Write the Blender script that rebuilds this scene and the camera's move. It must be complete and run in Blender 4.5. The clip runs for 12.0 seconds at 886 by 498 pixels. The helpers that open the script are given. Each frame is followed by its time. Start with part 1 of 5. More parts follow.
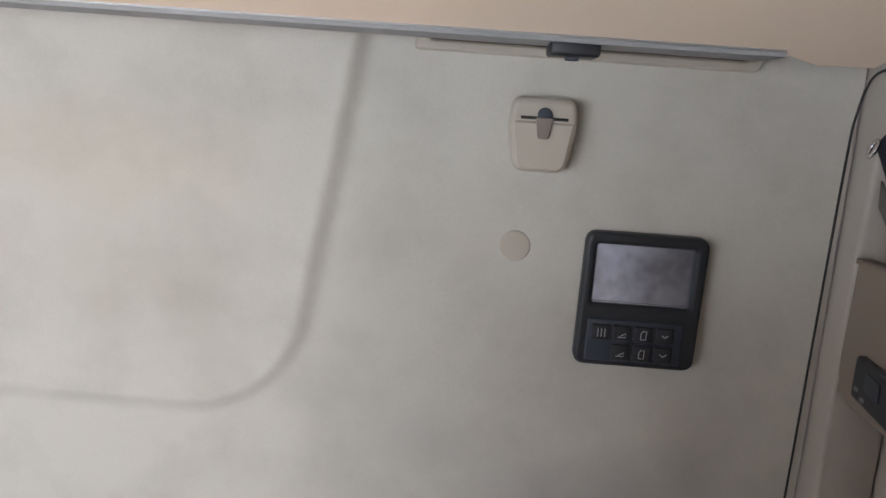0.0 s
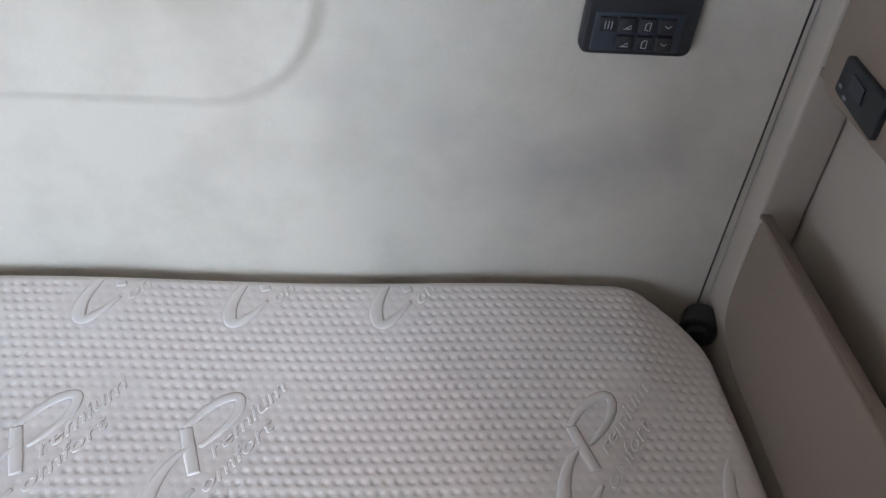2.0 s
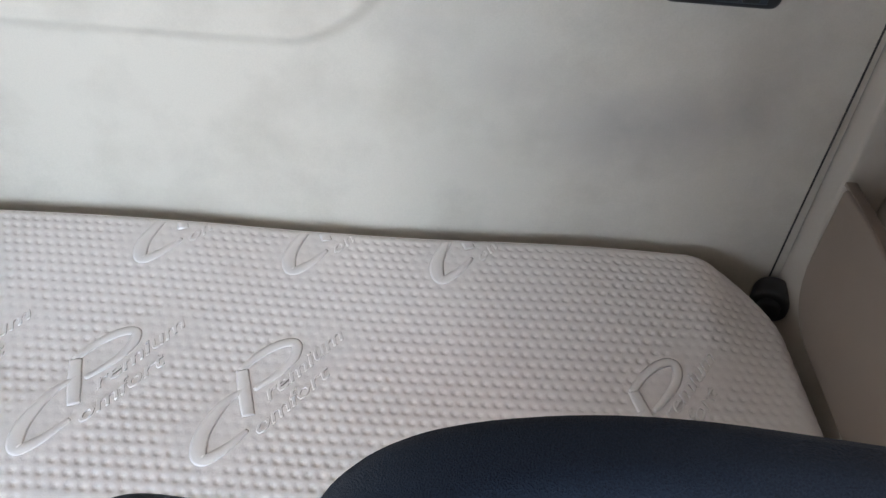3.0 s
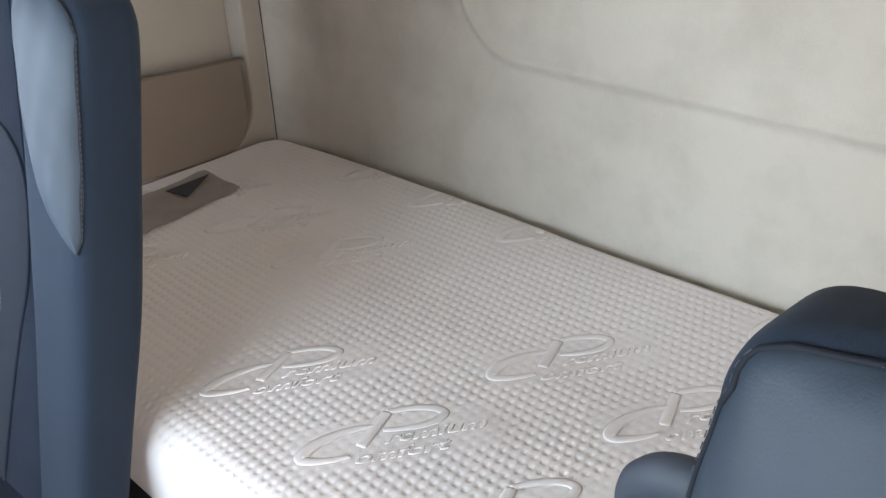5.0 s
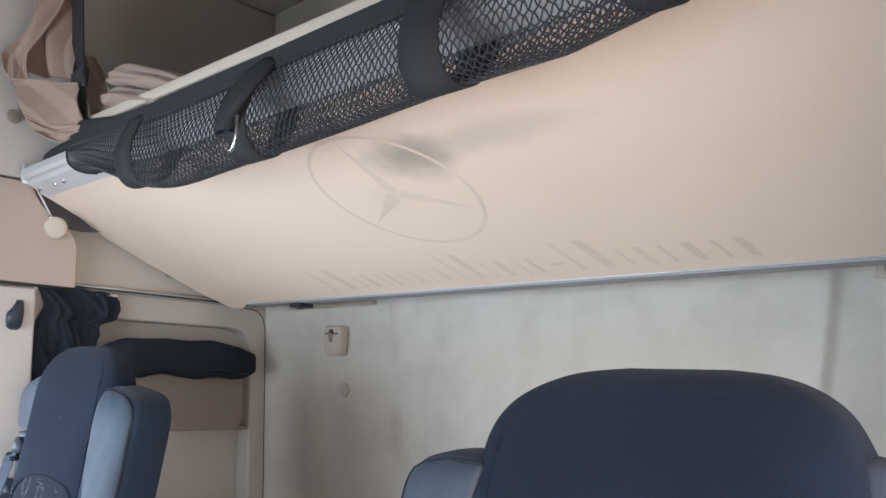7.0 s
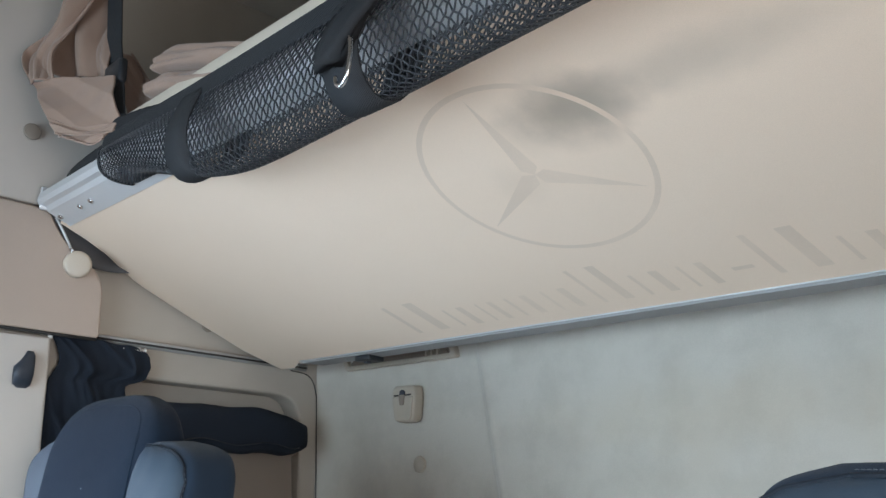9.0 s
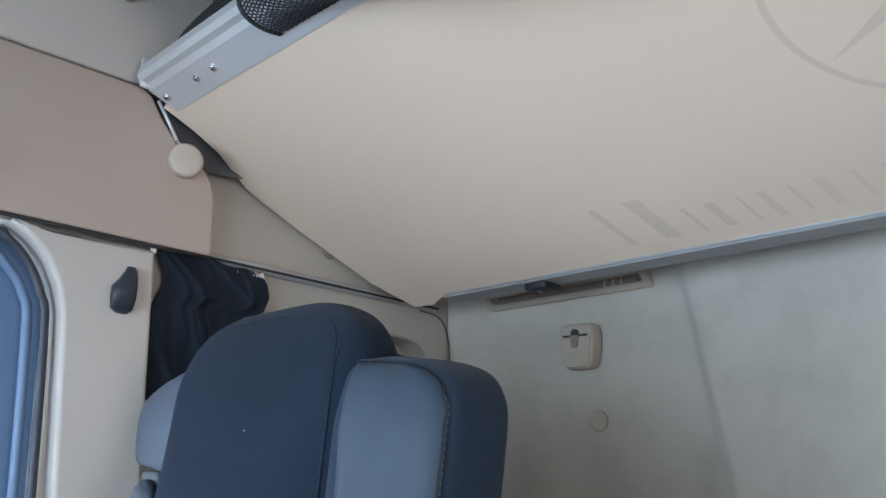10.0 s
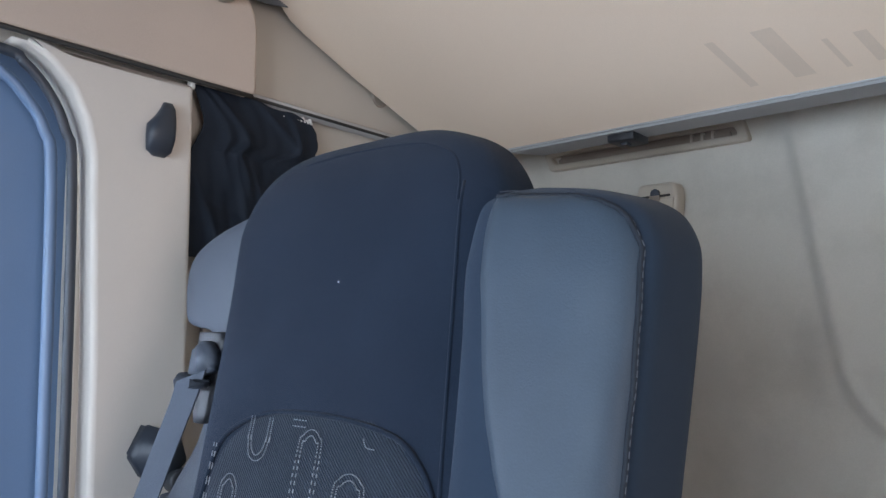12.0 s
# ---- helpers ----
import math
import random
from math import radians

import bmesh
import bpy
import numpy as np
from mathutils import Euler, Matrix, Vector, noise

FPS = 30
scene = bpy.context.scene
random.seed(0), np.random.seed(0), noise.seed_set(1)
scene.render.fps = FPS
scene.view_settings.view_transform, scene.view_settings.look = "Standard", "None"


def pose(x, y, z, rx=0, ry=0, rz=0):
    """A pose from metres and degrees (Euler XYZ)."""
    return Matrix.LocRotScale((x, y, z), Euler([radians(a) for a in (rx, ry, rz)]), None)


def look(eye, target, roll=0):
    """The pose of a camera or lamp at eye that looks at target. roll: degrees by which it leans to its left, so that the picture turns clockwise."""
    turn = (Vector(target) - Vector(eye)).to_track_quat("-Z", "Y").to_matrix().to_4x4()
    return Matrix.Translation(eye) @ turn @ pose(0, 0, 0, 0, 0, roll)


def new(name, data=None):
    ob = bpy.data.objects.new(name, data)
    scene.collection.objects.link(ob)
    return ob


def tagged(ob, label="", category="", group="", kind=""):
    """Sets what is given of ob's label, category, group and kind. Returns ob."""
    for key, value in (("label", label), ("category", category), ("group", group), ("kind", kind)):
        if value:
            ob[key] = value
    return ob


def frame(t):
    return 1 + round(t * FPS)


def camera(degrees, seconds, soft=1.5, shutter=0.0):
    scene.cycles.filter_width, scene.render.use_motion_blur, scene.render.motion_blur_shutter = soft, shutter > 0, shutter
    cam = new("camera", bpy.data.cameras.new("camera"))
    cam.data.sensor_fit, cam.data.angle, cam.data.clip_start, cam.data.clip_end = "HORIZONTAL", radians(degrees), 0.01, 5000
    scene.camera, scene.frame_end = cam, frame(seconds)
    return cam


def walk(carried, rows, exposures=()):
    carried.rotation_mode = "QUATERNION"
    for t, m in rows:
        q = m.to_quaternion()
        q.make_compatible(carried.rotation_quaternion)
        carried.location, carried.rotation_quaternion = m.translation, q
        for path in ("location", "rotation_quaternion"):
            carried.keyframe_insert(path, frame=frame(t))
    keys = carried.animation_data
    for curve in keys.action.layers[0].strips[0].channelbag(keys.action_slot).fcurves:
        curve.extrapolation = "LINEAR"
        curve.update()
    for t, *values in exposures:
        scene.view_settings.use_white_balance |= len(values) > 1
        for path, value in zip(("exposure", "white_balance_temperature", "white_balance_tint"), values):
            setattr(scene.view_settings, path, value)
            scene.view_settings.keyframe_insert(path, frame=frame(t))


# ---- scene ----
cam = camera(55.4, 12.0)
PATH = [
    (0, (0.672, -0.962, 1.529), (0.632, 0.992, 1.109), 4.1),
    (0.5, (0.719, -0.937, 1.586), (0.727, 1.01, 1.127), 3.9),
    (1, (0.612, -0.949, 1.633), (0.783, 0.895, 0.877), 4.1),
    (1.5, (0.567, -0.973, 1.664), (0.753, 0.688, 0.565), 5.3),
    (2, (0.564, -0.955, 1.671), (0.738, 0.569, 0.387), 5.6),
    (2.5, (0.565, -0.961, 1.662), (0.736, 0.534, 0.345), 5.6),
    (3, (0.548, -0.959, 1.62), (0.608, 0.542, 0.3), 5.5),
    (3.5, (0.515, -0.986, 1.607), (0.234, 0.466, 0.261), 3.7),
    (3.7, (0.493, -1.005, 1.604), (0.09, 0.409, 0.248), 3.3),
    (5.3, (0.571, -1.212, 1.518), (-0.74, 0.084, 0.743), -1.2),
    (5.5, (0.612, -1.25, 1.5), (-0.738, 0.085, 0.87), -1.1),
    (6, (0.729, -1.297, 1.425), (-0.687, 0.097, 1.195), -0.5),
    (6.5, (0.888, -1.355, 1.418), (-0.524, 0.057, 1.527), -0.2),
    (7, (1.055, -1.438, 1.436), (-0.34, -0.025, 1.675), -0.2),
    (7.2, (1.083, -1.455, 1.432), (-0.308, -0.043, 1.702), -0.5),
    (8.8, (0.775, -1.337, 1.365), (-0.599, 0.038, 1.837), -1.0),
    (9, (0.648, -1.31, 1.346), (-0.719, 0.068, 1.826), -1.1),
    (9.5, (0.355, -1.268, 1.294), (-1.024, 0.104, 1.76), -0.9),
    (10, (0.156, -1.254, 1.297), (-1.235, 0.111, 1.747), -0.8),
    (10.5, (0.017, -1.192, 1.282), (-1.383, 0.177, 1.689), -0.6),
    (11, (0.003, -1.176, 1.294), (-1.401, 0.215, 1.597), -0.4),
    (11.5, (-0.07, -1.273, 1.307), (-1.49, 0.113, 1.553), -0.1),
    (12, (-0.048, -1.227, 1.277), (-1.453, 0.184, 1.456), -0.1),
]
EXPOSURES = [(0.0, 0.40, 7200, 27), (0.5, 0.52, 6750, 23), (1.0, 0.55, 6300, 24), (2.0, 0.66, 6500, 23), (3.0, 0.72, 6720, 22), (3.5, 0.57, 6600, 20), (4.5, 0.46, 6900, 21), (5.5, 0.55, 7300, 22), (6.0, 0.57, 7450, 23), (7.0, 0.30, 6700, 23),
             (9.0, 0.03, 6330, 15), (10.0, -0.12, 6150, 17), (11.0, 0.53, 6130, 18), (12.0, -0.07, 6520, 22)]
LIGHT_FRONT, LIGHT_DOOR, LIGHT_SIDE = 16.5, 26.0, 1.6
walk(cam, [(t, look(eye, target, roll)) for t, eye, target, roll in PATH], EXPOSURES)

# ---------------------------------------------------------------- world and light
world = bpy.data.worlds.new("daylight")
scene.world = world
world.use_nodes = True
sky = world.node_tree.nodes.new("ShaderNodeTexSky")
sky.sky_type = "NISHITA"
sky.sun_disc = False
sky.sun_elevation, sky.sun_rotation = radians(48), radians(-20)
world.node_tree.nodes["Background"].inputs["Strength"].default_value = 0.14
world.node_tree.links.new(sky.outputs[0], world.node_tree.nodes["Background"].inputs["Color"])

sun = new("sun", bpy.data.lights.new("sun", "SUN"))
sun.data.energy, sun.data.angle, sun.data.color = 3.5, radians(0.5), (1.0, 0.95, 0.88)
sun.matrix_world = look((-0.7, 2.0, 2.4), (0, 0, 0))


def window_light(name, eye, target, wide, high, watts, tint, spread=180):
    lamp = new(name, bpy.data.lights.new(name, "AREA"))
    lamp.data.shape, lamp.data.size, lamp.data.size_y = "RECTANGLE", wide, high
    lamp.data.energy, lamp.data.color = watts, tint
    lamp.data.spread = radians(spread)
    lamp.matrix_world = look(eye, target)
    return lamp


window_light("windscreen_daylight", (-0.27, -2.03, 1.32), (-0.30, 0, 1.10), 1.26, 0.74, LIGHT_FRONT, (0.65, 0.865, 1.0), 140)
window_light("open_door_daylight", (1.75, -1.28, 1.30), (-0.6, -0.10, 1.30), 0.95, 1.1, LIGHT_DOOR, (1.0, 0.955, 0.89))
window_light("side_window_daylight", (-1.23, -1.32, 1.22), (-0.72, -0.72, 1.22), 0.7, 0.5, LIGHT_SIDE, (0.62, 0.82, 1.0), 75)


# ---------------------------------------------------------------- materials
def material(name, base, rough=0.8, grain=600.0, grain_amount=0.10, stain=2.5, stain_amount=0.10, bump=0.15, bump_scale=None,
             metal=0.0, tint=None, sheen=0.0, weave=0.0, spec=0.5):
    """A surface with fine grain, broad stains and a little relief, in metres of the object's own space."""
    m = bpy.data.materials.new(name)
    m.use_nodes = True
    n, l = m.node_tree.nodes, m.node_tree.links
    b = n["Principled BSDF"]
    b.inputs["Roughness"].default_value = rough
    b.inputs["Metallic"].default_value = metal
    b.inputs["Sheen Weight"].default_value = sheen
    b.inputs["Specular IOR Level"].default_value = spec
    place = n.new("ShaderNodeTexCoord")
    fine = n.new("ShaderNodeTexNoise")
    fine.inputs["Scale"].default_value, fine.inputs["Detail"].default_value = grain, 3.0
    broad = n.new("ShaderNodeTexNoise")
    broad.inputs["Scale"].default_value, broad.inputs["Detail"].default_value = stain, 6.0
    broad.inputs["Roughness"].default_value = 0.6
    for tex in (fine, broad):
        l.new(place.outputs["Object"], tex.inputs["Vector"])
    worn = tint or tuple(c * 0.55 for c in base)
    a = n.new("ShaderNodeMix")
    a.data_type = "RGBA"
    a.inputs["A"].default_value, a.inputs["B"].default_value = (*base, 1), (*worn, 1)
    ramp = n.new("ShaderNodeMapRange")
    ramp.inputs["From Min"].default_value, ramp.inputs["From Max"].default_value = 0.45, 0.75
    ramp.inputs["To Max"].default_value = stain_amount * 3
    l.new(broad.outputs["Fac"], ramp.inputs["Value"])
    l.new(ramp.outputs["Result"], a.inputs["Factor"])
    c = n.new("ShaderNodeMix")
    c.data_type, c.blend_type = "RGBA", "MULTIPLY"
    grey = n.new("ShaderNodeMapRange")
    grey.inputs["From Min"].default_value, grey.inputs["From Max"].default_value = 0.3, 0.7
    grey.inputs["To Min"].default_value, grey.inputs["To Max"].default_value = 1 - grain_amount, 1 + grain_amount
    l.new(fine.outputs["Fac"], grey.inputs["Value"])
    c.inputs["Factor"].default_value = 1.0
    l.new(a.outputs["Result"], c.inputs["A"])
    l.new(grey.outputs["Result"], c.inputs["B"])
    l.new(c.outputs["Result"], b.inputs["Base Color"])
    relief = n.new("ShaderNodeBump")
    relief.inputs["Strength"].default_value, relief.inputs["Distance"].default_value = bump, 0.002
    if weave:
        w = n.new("ShaderNodeTexWave")
        way, count = weave if isinstance(weave, tuple) else ("DIAGONAL", weave)
        w.inputs["Scale"].default_value, w.inputs["Distortion"].default_value = count, 1.5
        w.bands_direction = way
        l.new(place.outputs["Object"], w.inputs["Vector"])
        l.new(w.outputs["Fac"], relief.inputs["Height"])
    elif bump_scale:
        t = n.new("ShaderNodeTexNoise")
        t.inputs["Scale"].default_value, t.inputs["Detail"].default_value = bump_scale, 4.0
        l.new(place.outputs["Object"], t.inputs["Vector"])
        l.new(t.outputs["Fac"], relief.inputs["Height"])
    else:
        l.new(fine.outputs["Fac"], relief.inputs["Height"])
    l.new(relief.outputs["Normal"], b.inputs["Normal"])
    return m


def stained(m, spots):
    """Adds soft dark smudges and coloured tints with centres and radii of their own, in object space."""
    n, l = m.node_tree.nodes, m.node_tree.links
    b = n["Principled BSDF"]
    last = b.inputs["Base Color"].links[0].from_socket
    place = n.new("ShaderNodeTexCoord")
    ragged = n.new("ShaderNodeTexNoise")
    ragged.inputs["Scale"].default_value, ragged.inputs["Detail"].default_value = 9.0, 5.0
    l.new(place.outputs["Object"], ragged.inputs["Vector"])
    for (x, y, z), (sx, sy, sz), amount, colour in spots:
        shift = n.new("ShaderNodeMapping")
        shift.vector_type = "TEXTURE"
        shift.inputs["Location"].default_value = (x, y, z)
        shift.inputs["Scale"].default_value = (sx, sy, sz)
        l.new(place.outputs["Object"], shift.inputs["Vector"])
        far = n.new("ShaderNodeVectorMath")
        far.operation = "LENGTH"
        l.new(shift.outputs["Vector"], far.inputs[0])
        add = n.new("ShaderNodeMath")
        add.operation = "MULTIPLY_ADD"
        add.inputs[1].default_value, add.inputs[2].default_value = 1.2, -0.6
        l.new(ragged.outputs["Fac"], add.inputs[0])
        both = n.new("ShaderNodeMath")
        l.new(far.outputs["Value"], both.inputs[0])
        l.new(add.outputs["Value"], both.inputs[1])
        fall = n.new("ShaderNodeMapRange")
        fall.interpolation_type = "SMOOTHSTEP"
        fall.inputs["From Min"].default_value, fall.inputs["From Max"].default_value = 1.0, 0.0
        fall.inputs["To Max"].default_value = amount
        l.new(both.outputs["Value"], fall.inputs["Value"])
        mix = n.new("ShaderNodeMix")
        mix.data_type = "RGBA"
        mix.inputs["B"].default_value = (*colour, 1)
        l.new(last, mix.inputs["A"])
        l.new(fall.outputs["Result"], mix.inputs["Factor"])
        last = mix.outputs["Result"]
    l.new(last, b.inputs["Base Color"])
    return m


def linted(m, per_metre, size, share, colour):
    """Scatters small pale specks of lint over a cloth."""
    n, l = m.node_tree.nodes, m.node_tree.links
    b = n["Principled BSDF"]
    last = b.inputs["Base Color"].links[0].from_socket
    place = n.new("ShaderNodeTexCoord")
    cells = n.new("ShaderNodeTexVoronoi")
    cells.inputs["Scale"].default_value, cells.inputs["Randomness"].default_value = per_metre, 1.0
    l.new(place.outputs["Object"], cells.inputs["Vector"])
    near = n.new("ShaderNodeMath")
    near.operation = "LESS_THAN"
    near.inputs[1].default_value = size * per_metre
    l.new(cells.outputs["Distance"], near.inputs[0])
    split = n.new("ShaderNodeSeparateColor")
    l.new(cells.outputs["Color"], split.inputs["Color"])
    few = n.new("ShaderNodeMath")
    few.operation = "LESS_THAN"
    few.inputs[1].default_value = share
    l.new(split.outputs["Red"], few.inputs[0])
    both = n.new("ShaderNodeMath")
    both.operation = "MULTIPLY"
    l.new(near.outputs["Value"], both.inputs[0])
    l.new(few.outputs["Value"], both.inputs[1])
    mix = n.new("ShaderNodeMix")
    mix.data_type = "RGBA"
    mix.inputs["B"].default_value = (*colour, 1)
    l.new(last, mix.inputs["A"])
    l.new(both.outputs["Value"], mix.inputs["Factor"])
    l.new(mix.outputs["Result"], b.inputs["Base Color"])
    return m


M_WALL = stained(material("felt_wall_lining", (0.575, 0.535, 0.465), 0.95, 480, 0.03, 7.0, 0.28, 0.05, 320, tint=(0.45, 0.415, 0.355), sheen=0.2), [
    ((0.90, 0, 1.03), (0.16, 1, 0.085), 0.42, (0.26, 0.25, 0.25)),
    ((0.78, 0, 0.995), (0.11, 1, 0.10), 0.34, (0.27, 0.26, 0.26)),
    ((0.99, 0, 1.10), (0.09, 1, 0.20), 0.28, (0.33, 0.30, 0.27)),
    ((0.66, 0, 1.08), (0.10, 1, 0.06), 0.20, (0.33, 0.32, 0.31)),
    ((0.52, 0, 1.135), (0.09, 1, 0.05), 0.24, (0.34, 0.32, 0.30)),
    ((-0.91, 0, 1.16), (0.10, 1, 0.34), 0.34, (0.29, 0.27, 0.25)),
    ((-0.70, 0, 1.18), (0.13, 1, 0.12), 0.30, (0.30, 0.29, 0.27)),
    ((-0.60, 0, 1.07), (0.12, 1, 0.09), 0.24, (0.33, 0.31, 0.28)),
    ((-0.53, 0, 1.22), (0.04, 1, 0.12), 0.28, (0.30, 0.27, 0.23)),
    ((0.28, 0, 1.27), (0.20, 1, 0.10), 0.22, (0.40, 0.35, 0.27)),
    # Next two: warm bounce off the bunk board, put into the wall colour.
    ((0.05, 0, 1.41), (0.60, 1, 0.10), 0.24, (0.50, 0.40, 0.26)),
    ((-0.10, 0, 1.30), (0.30, 1, 0.07), 0.16, (0.50, 0.41, 0.29)),
    ((0.62, 0, 1.33), (0.16, 1, 0.12), 0.16, (0.42, 0.36, 0.29))])
M_TRIM = material("beige_plastic_trim", (0.51, 0.462, 0.40), 0.62, 1400, 0.05, 4.0, 0.06, 0.18)
# Taupe plastic, taken darker still to hold the shade on the pockets.
M_TRIM_DARK = material("shaded_taupe_plastic", (0.26, 0.207, 0.168), 0.60, 1400, 0.05, 5.0, 0.06, 0.18)
M_LEATHER = material("taupe_headliner_panel", (0.50, 0.405, 0.335), 0.72, 1100, 0.05, 3.0, 0.06, 0.22)
M_PILLAR = material("light_beige_pillar_trim", (0.60, 0.55, 0.495), 0.66, 1400, 0.05, 4.0, 0.05, 0.18)
M_CEIL = material("grey_headliner_cloth", (0.36, 0.315, 0.26), 0.95, 700, 0.06, 3.0, 0.08, 0.2)
M_UNDER = stained(material("beige_bunk_underside", (0.81, 0.645, 0.50), 0.85, 1000, 0.04, 2.2, 0.06, 0.12, tint=(0.71, 0.55, 0.41)), [
    ((0.10, -0.555, 1.72), (0.13, 0.07, 0.3), 0.85, (0.33, 0.27, 0.21)),
    ((0.26, -0.56, 1.72), (0.24, 0.050, 0.3), 0.45, (0.42, 0.36, 0.29)),
    ((-0.04, -0.47, 1.68), (0.05, 0.05, 0.3), 0.16, (0.45, 0.38, 0.30))])
M_PRINT = material("faded_taupe_print", (0.70, 0.555, 0.43), 0.85, 1000, 0.05, 6.0, 0.22, 0.1, tint=(0.81, 0.645, 0.50))
M_ALU = material("brushed_aluminium", (0.68, 0.69, 0.70), 0.42, 900, 0.05, 8.0, 0.04, 0.05, metal=0.4)
M_ALU_PAINT = material("grey_painted_profile", (0.33, 0.33, 0.325), 0.62, 900, 0.05, 8.0, 0.06, 0.05, metal=0.1)
M_RAIL = material("satin_rail_aluminium", (0.50, 0.50, 0.49), 0.45, 900, 0.04, 8.0, 0.04, 0.05, metal=0.3)
M_CREAM = material("cream_edge_strip", (0.50, 0.43, 0.34), 0.8, 900, 0.04, 8.0, 0.06, 0.05)
M_STEEL = material("bright_steel", (0.75, 0.75, 0.76), 0.22, 900, 0.03, 8.0, 0.03, 0.03, metal=1.0)
M_BLACK = material("black_plastic", (0.018, 0.020, 0.024), 0.45, 1200, 0.12, 6.0, 0.05, 0.12)
M_NAVY = material("dark_slate_plastic", (0.030, 0.038, 0.052), 0.42, 1200, 0.10, 6.0, 0.05, 0.12)
M_RUBBER = material("dark_rubber_seal", (0.03, 0.028, 0.026), 0.7, 900, 0.1, 6.0, 0.05, 0.1)
M_CLOTH = linted(material("dark_navy_seat_cloth", (0.0098, 0.0164, 0.0285), 0.92, 1500, 0.32, 9.0, 0.18, 0.42, tint=(0.017, 0.027, 0.044), spec=0.09, sheen=0.06), 28.0, 0.0011, 0.16, (0.34, 0.35, 0.36))
M_CLOTH_SIDE = material("charcoal_seat_side_cloth", (0.0165, 0.029, 0.048), 0.85, 1500, 0.18, 7.0, 0.08, 0.3, spec=0.18, sheen=0.06)
M_RIB = material("ribbed_charcoal_seat_cloth", (0.020, 0.027, 0.039), 0.92, 1500, 0.2, 7.0, 0.08, 0.6, weave=170, spec=0.12, sheen=0.06)
M_VINYL = material("slate_grey_vinyl", (0.041, 0.060, 0.082), 0.54, 1100, 0.05, 6.0, 0.16, 0.12, 700, spec=0.28)
M_PIPING = material("dark_grey_piping", (0.020, 0.025, 0.033), 0.7, 1100, 0.06, 4.0, 0.07, 0.2, spec=0.15)
M_SHELL = material("mid_grey_plastic", (0.052, 0.064, 0.084), 0.52, 1300, 0.05, 4.0, 0.05, 0.2, spec=0.35)
M_BELT = material("grey_webbing", (0.075, 0.090, 0.115), 0.8, 900, 0.1, 6.0, 0.05, 0.4, weave=300, spec=0.25)
M_STRAP = material("dark_slate_webbing", (0.036, 0.038, 0.041), 0.8, 900, 0.12, 6.0, 0.05, 0.5, weave=260, spec=0.2)
M_NET = material("black_net_cord", (0.030, 0.034, 0.040), 0.42, 900, 0.1, 6.0, 0.05, 0.1, spec=0.5)
M_WEB = material("dark_grey_cloth", (0.115, 0.115, 0.120), 0.9, 1300, 0.10, 6.0, 0.10, 0.25, spec=0.2)
M_COVER = material("charcoal_cover_cloth", (0.026, 0.027, 0.029), 0.8, 1300, 0.12, 6.0, 0.10, 0.25, spec=0.2)
M_CURTAIN = material("black_curtain_cloth", (0.015, 0.021, 0.032), 0.75, 1300, 0.15, 6.0, 0.08, 0.25, spec=0.2)
M_BROWN = material("brown_curtain_cloth", (0.315, 0.213, 0.160), 0.72, 1300, 0.07, 5.0, 0.10, 0.25, sheen=0.2)
M_MATTRESS = stained(material("white_knitted_ticking", (0.77, 0.73, 0.71), 0.95, 1100, 0.05, 2.5, 0.07, 0.22, 520, tint=(0.68, 0.60, 0.56), sheen=0.3), [
    ((0.010, -0.490, 0.80), (0.055, 0.045, 0.5), 0.22, (0.52, 0.45, 0.41)),
    ((0.70, -0.30, 0.80), (0.34, 0.22, 0.5), 0.22, (0.66, 0.54, 0.53)),
    ((-0.48, -0.36, 0.80), (0.22, 0.13, 0.5), 0.24, (0.70, 0.55, 0.50))])
M_EMBOSS = material("smooth_embossed_ticking", (0.77, 0.735, 0.715), 0.9, 1300, 0.03, 5.0, 0.03, 0.1)
M_WHITE = material("white_plastic", (0.72, 0.70, 0.66), 0.5, 900, 0.03, 6.0, 0.04, 0.05)
M_IVORY = material("ivory_plastic", (0.53, 0.455, 0.365), 0.45, 900, 0.03, 6.0, 0.05, 0.05)
M_SYMBOL = material("pale_symbol_print", (0.55, 0.57, 0.60), 0.5, 900, 0.03, 6.0, 0.02, 0.02)
# Dark grey trim; the sky's blue glare is put into its colour.
M_DOOR = material("sky_glare_door_frame", (0.13, 0.21, 0.34), 0.36, 1100, 0.05, 4.0, 0.05, 0.1)
M_THREAD = material("slate_thread", (0.075, 0.085, 0.100), 0.8, 900, 0.1, 6.0, 0.05, 0.1, spec=0.2)
M_STITCH = material("pale_grey_thread", (0.20, 0.215, 0.23), 0.8, 900, 0.1, 6.0, 0.05, 0.1, spec=0.2)
M_FLOOR = material("dark_rubber_floor", (0.05, 0.05, 0.052), 0.8, 500, 0.15, 3.0, 0.1, 0.3)
M_GROUND = material("pale_concrete_yard", (0.42, 0.41, 0.39), 0.9, 30, 0.1, 0.3, 0.12, 0.3)
M_PAPER = material("grey_plastic_sleeve", (0.33, 0.30, 0.275), 0.35, 900, 0.06, 14.0, 0.16, 0.3, 40)
# Whitish printed tape, its base colour lowered to carry the shade on it.
M_LABEL = material("shaded_printed_tape", (0.22, 0.215, 0.20), 0.7, 900, 0.06, 90.0, 0.33, 0.1, tint=(0.12, 0.12, 0.12))


def glass(name, tint, rough=0.02):
    m = bpy.data.materials.new(name)
    m.use_nodes = True
    b = m.node_tree.nodes["Principled BSDF"]
    b.inputs["Base Color"].default_value = (*tint, 1)
    b.inputs["Transmission Weight"].default_value = 1.0
    b.inputs["Roughness"].default_value = rough
    b.inputs["IOR"].default_value = 1.1
    return m


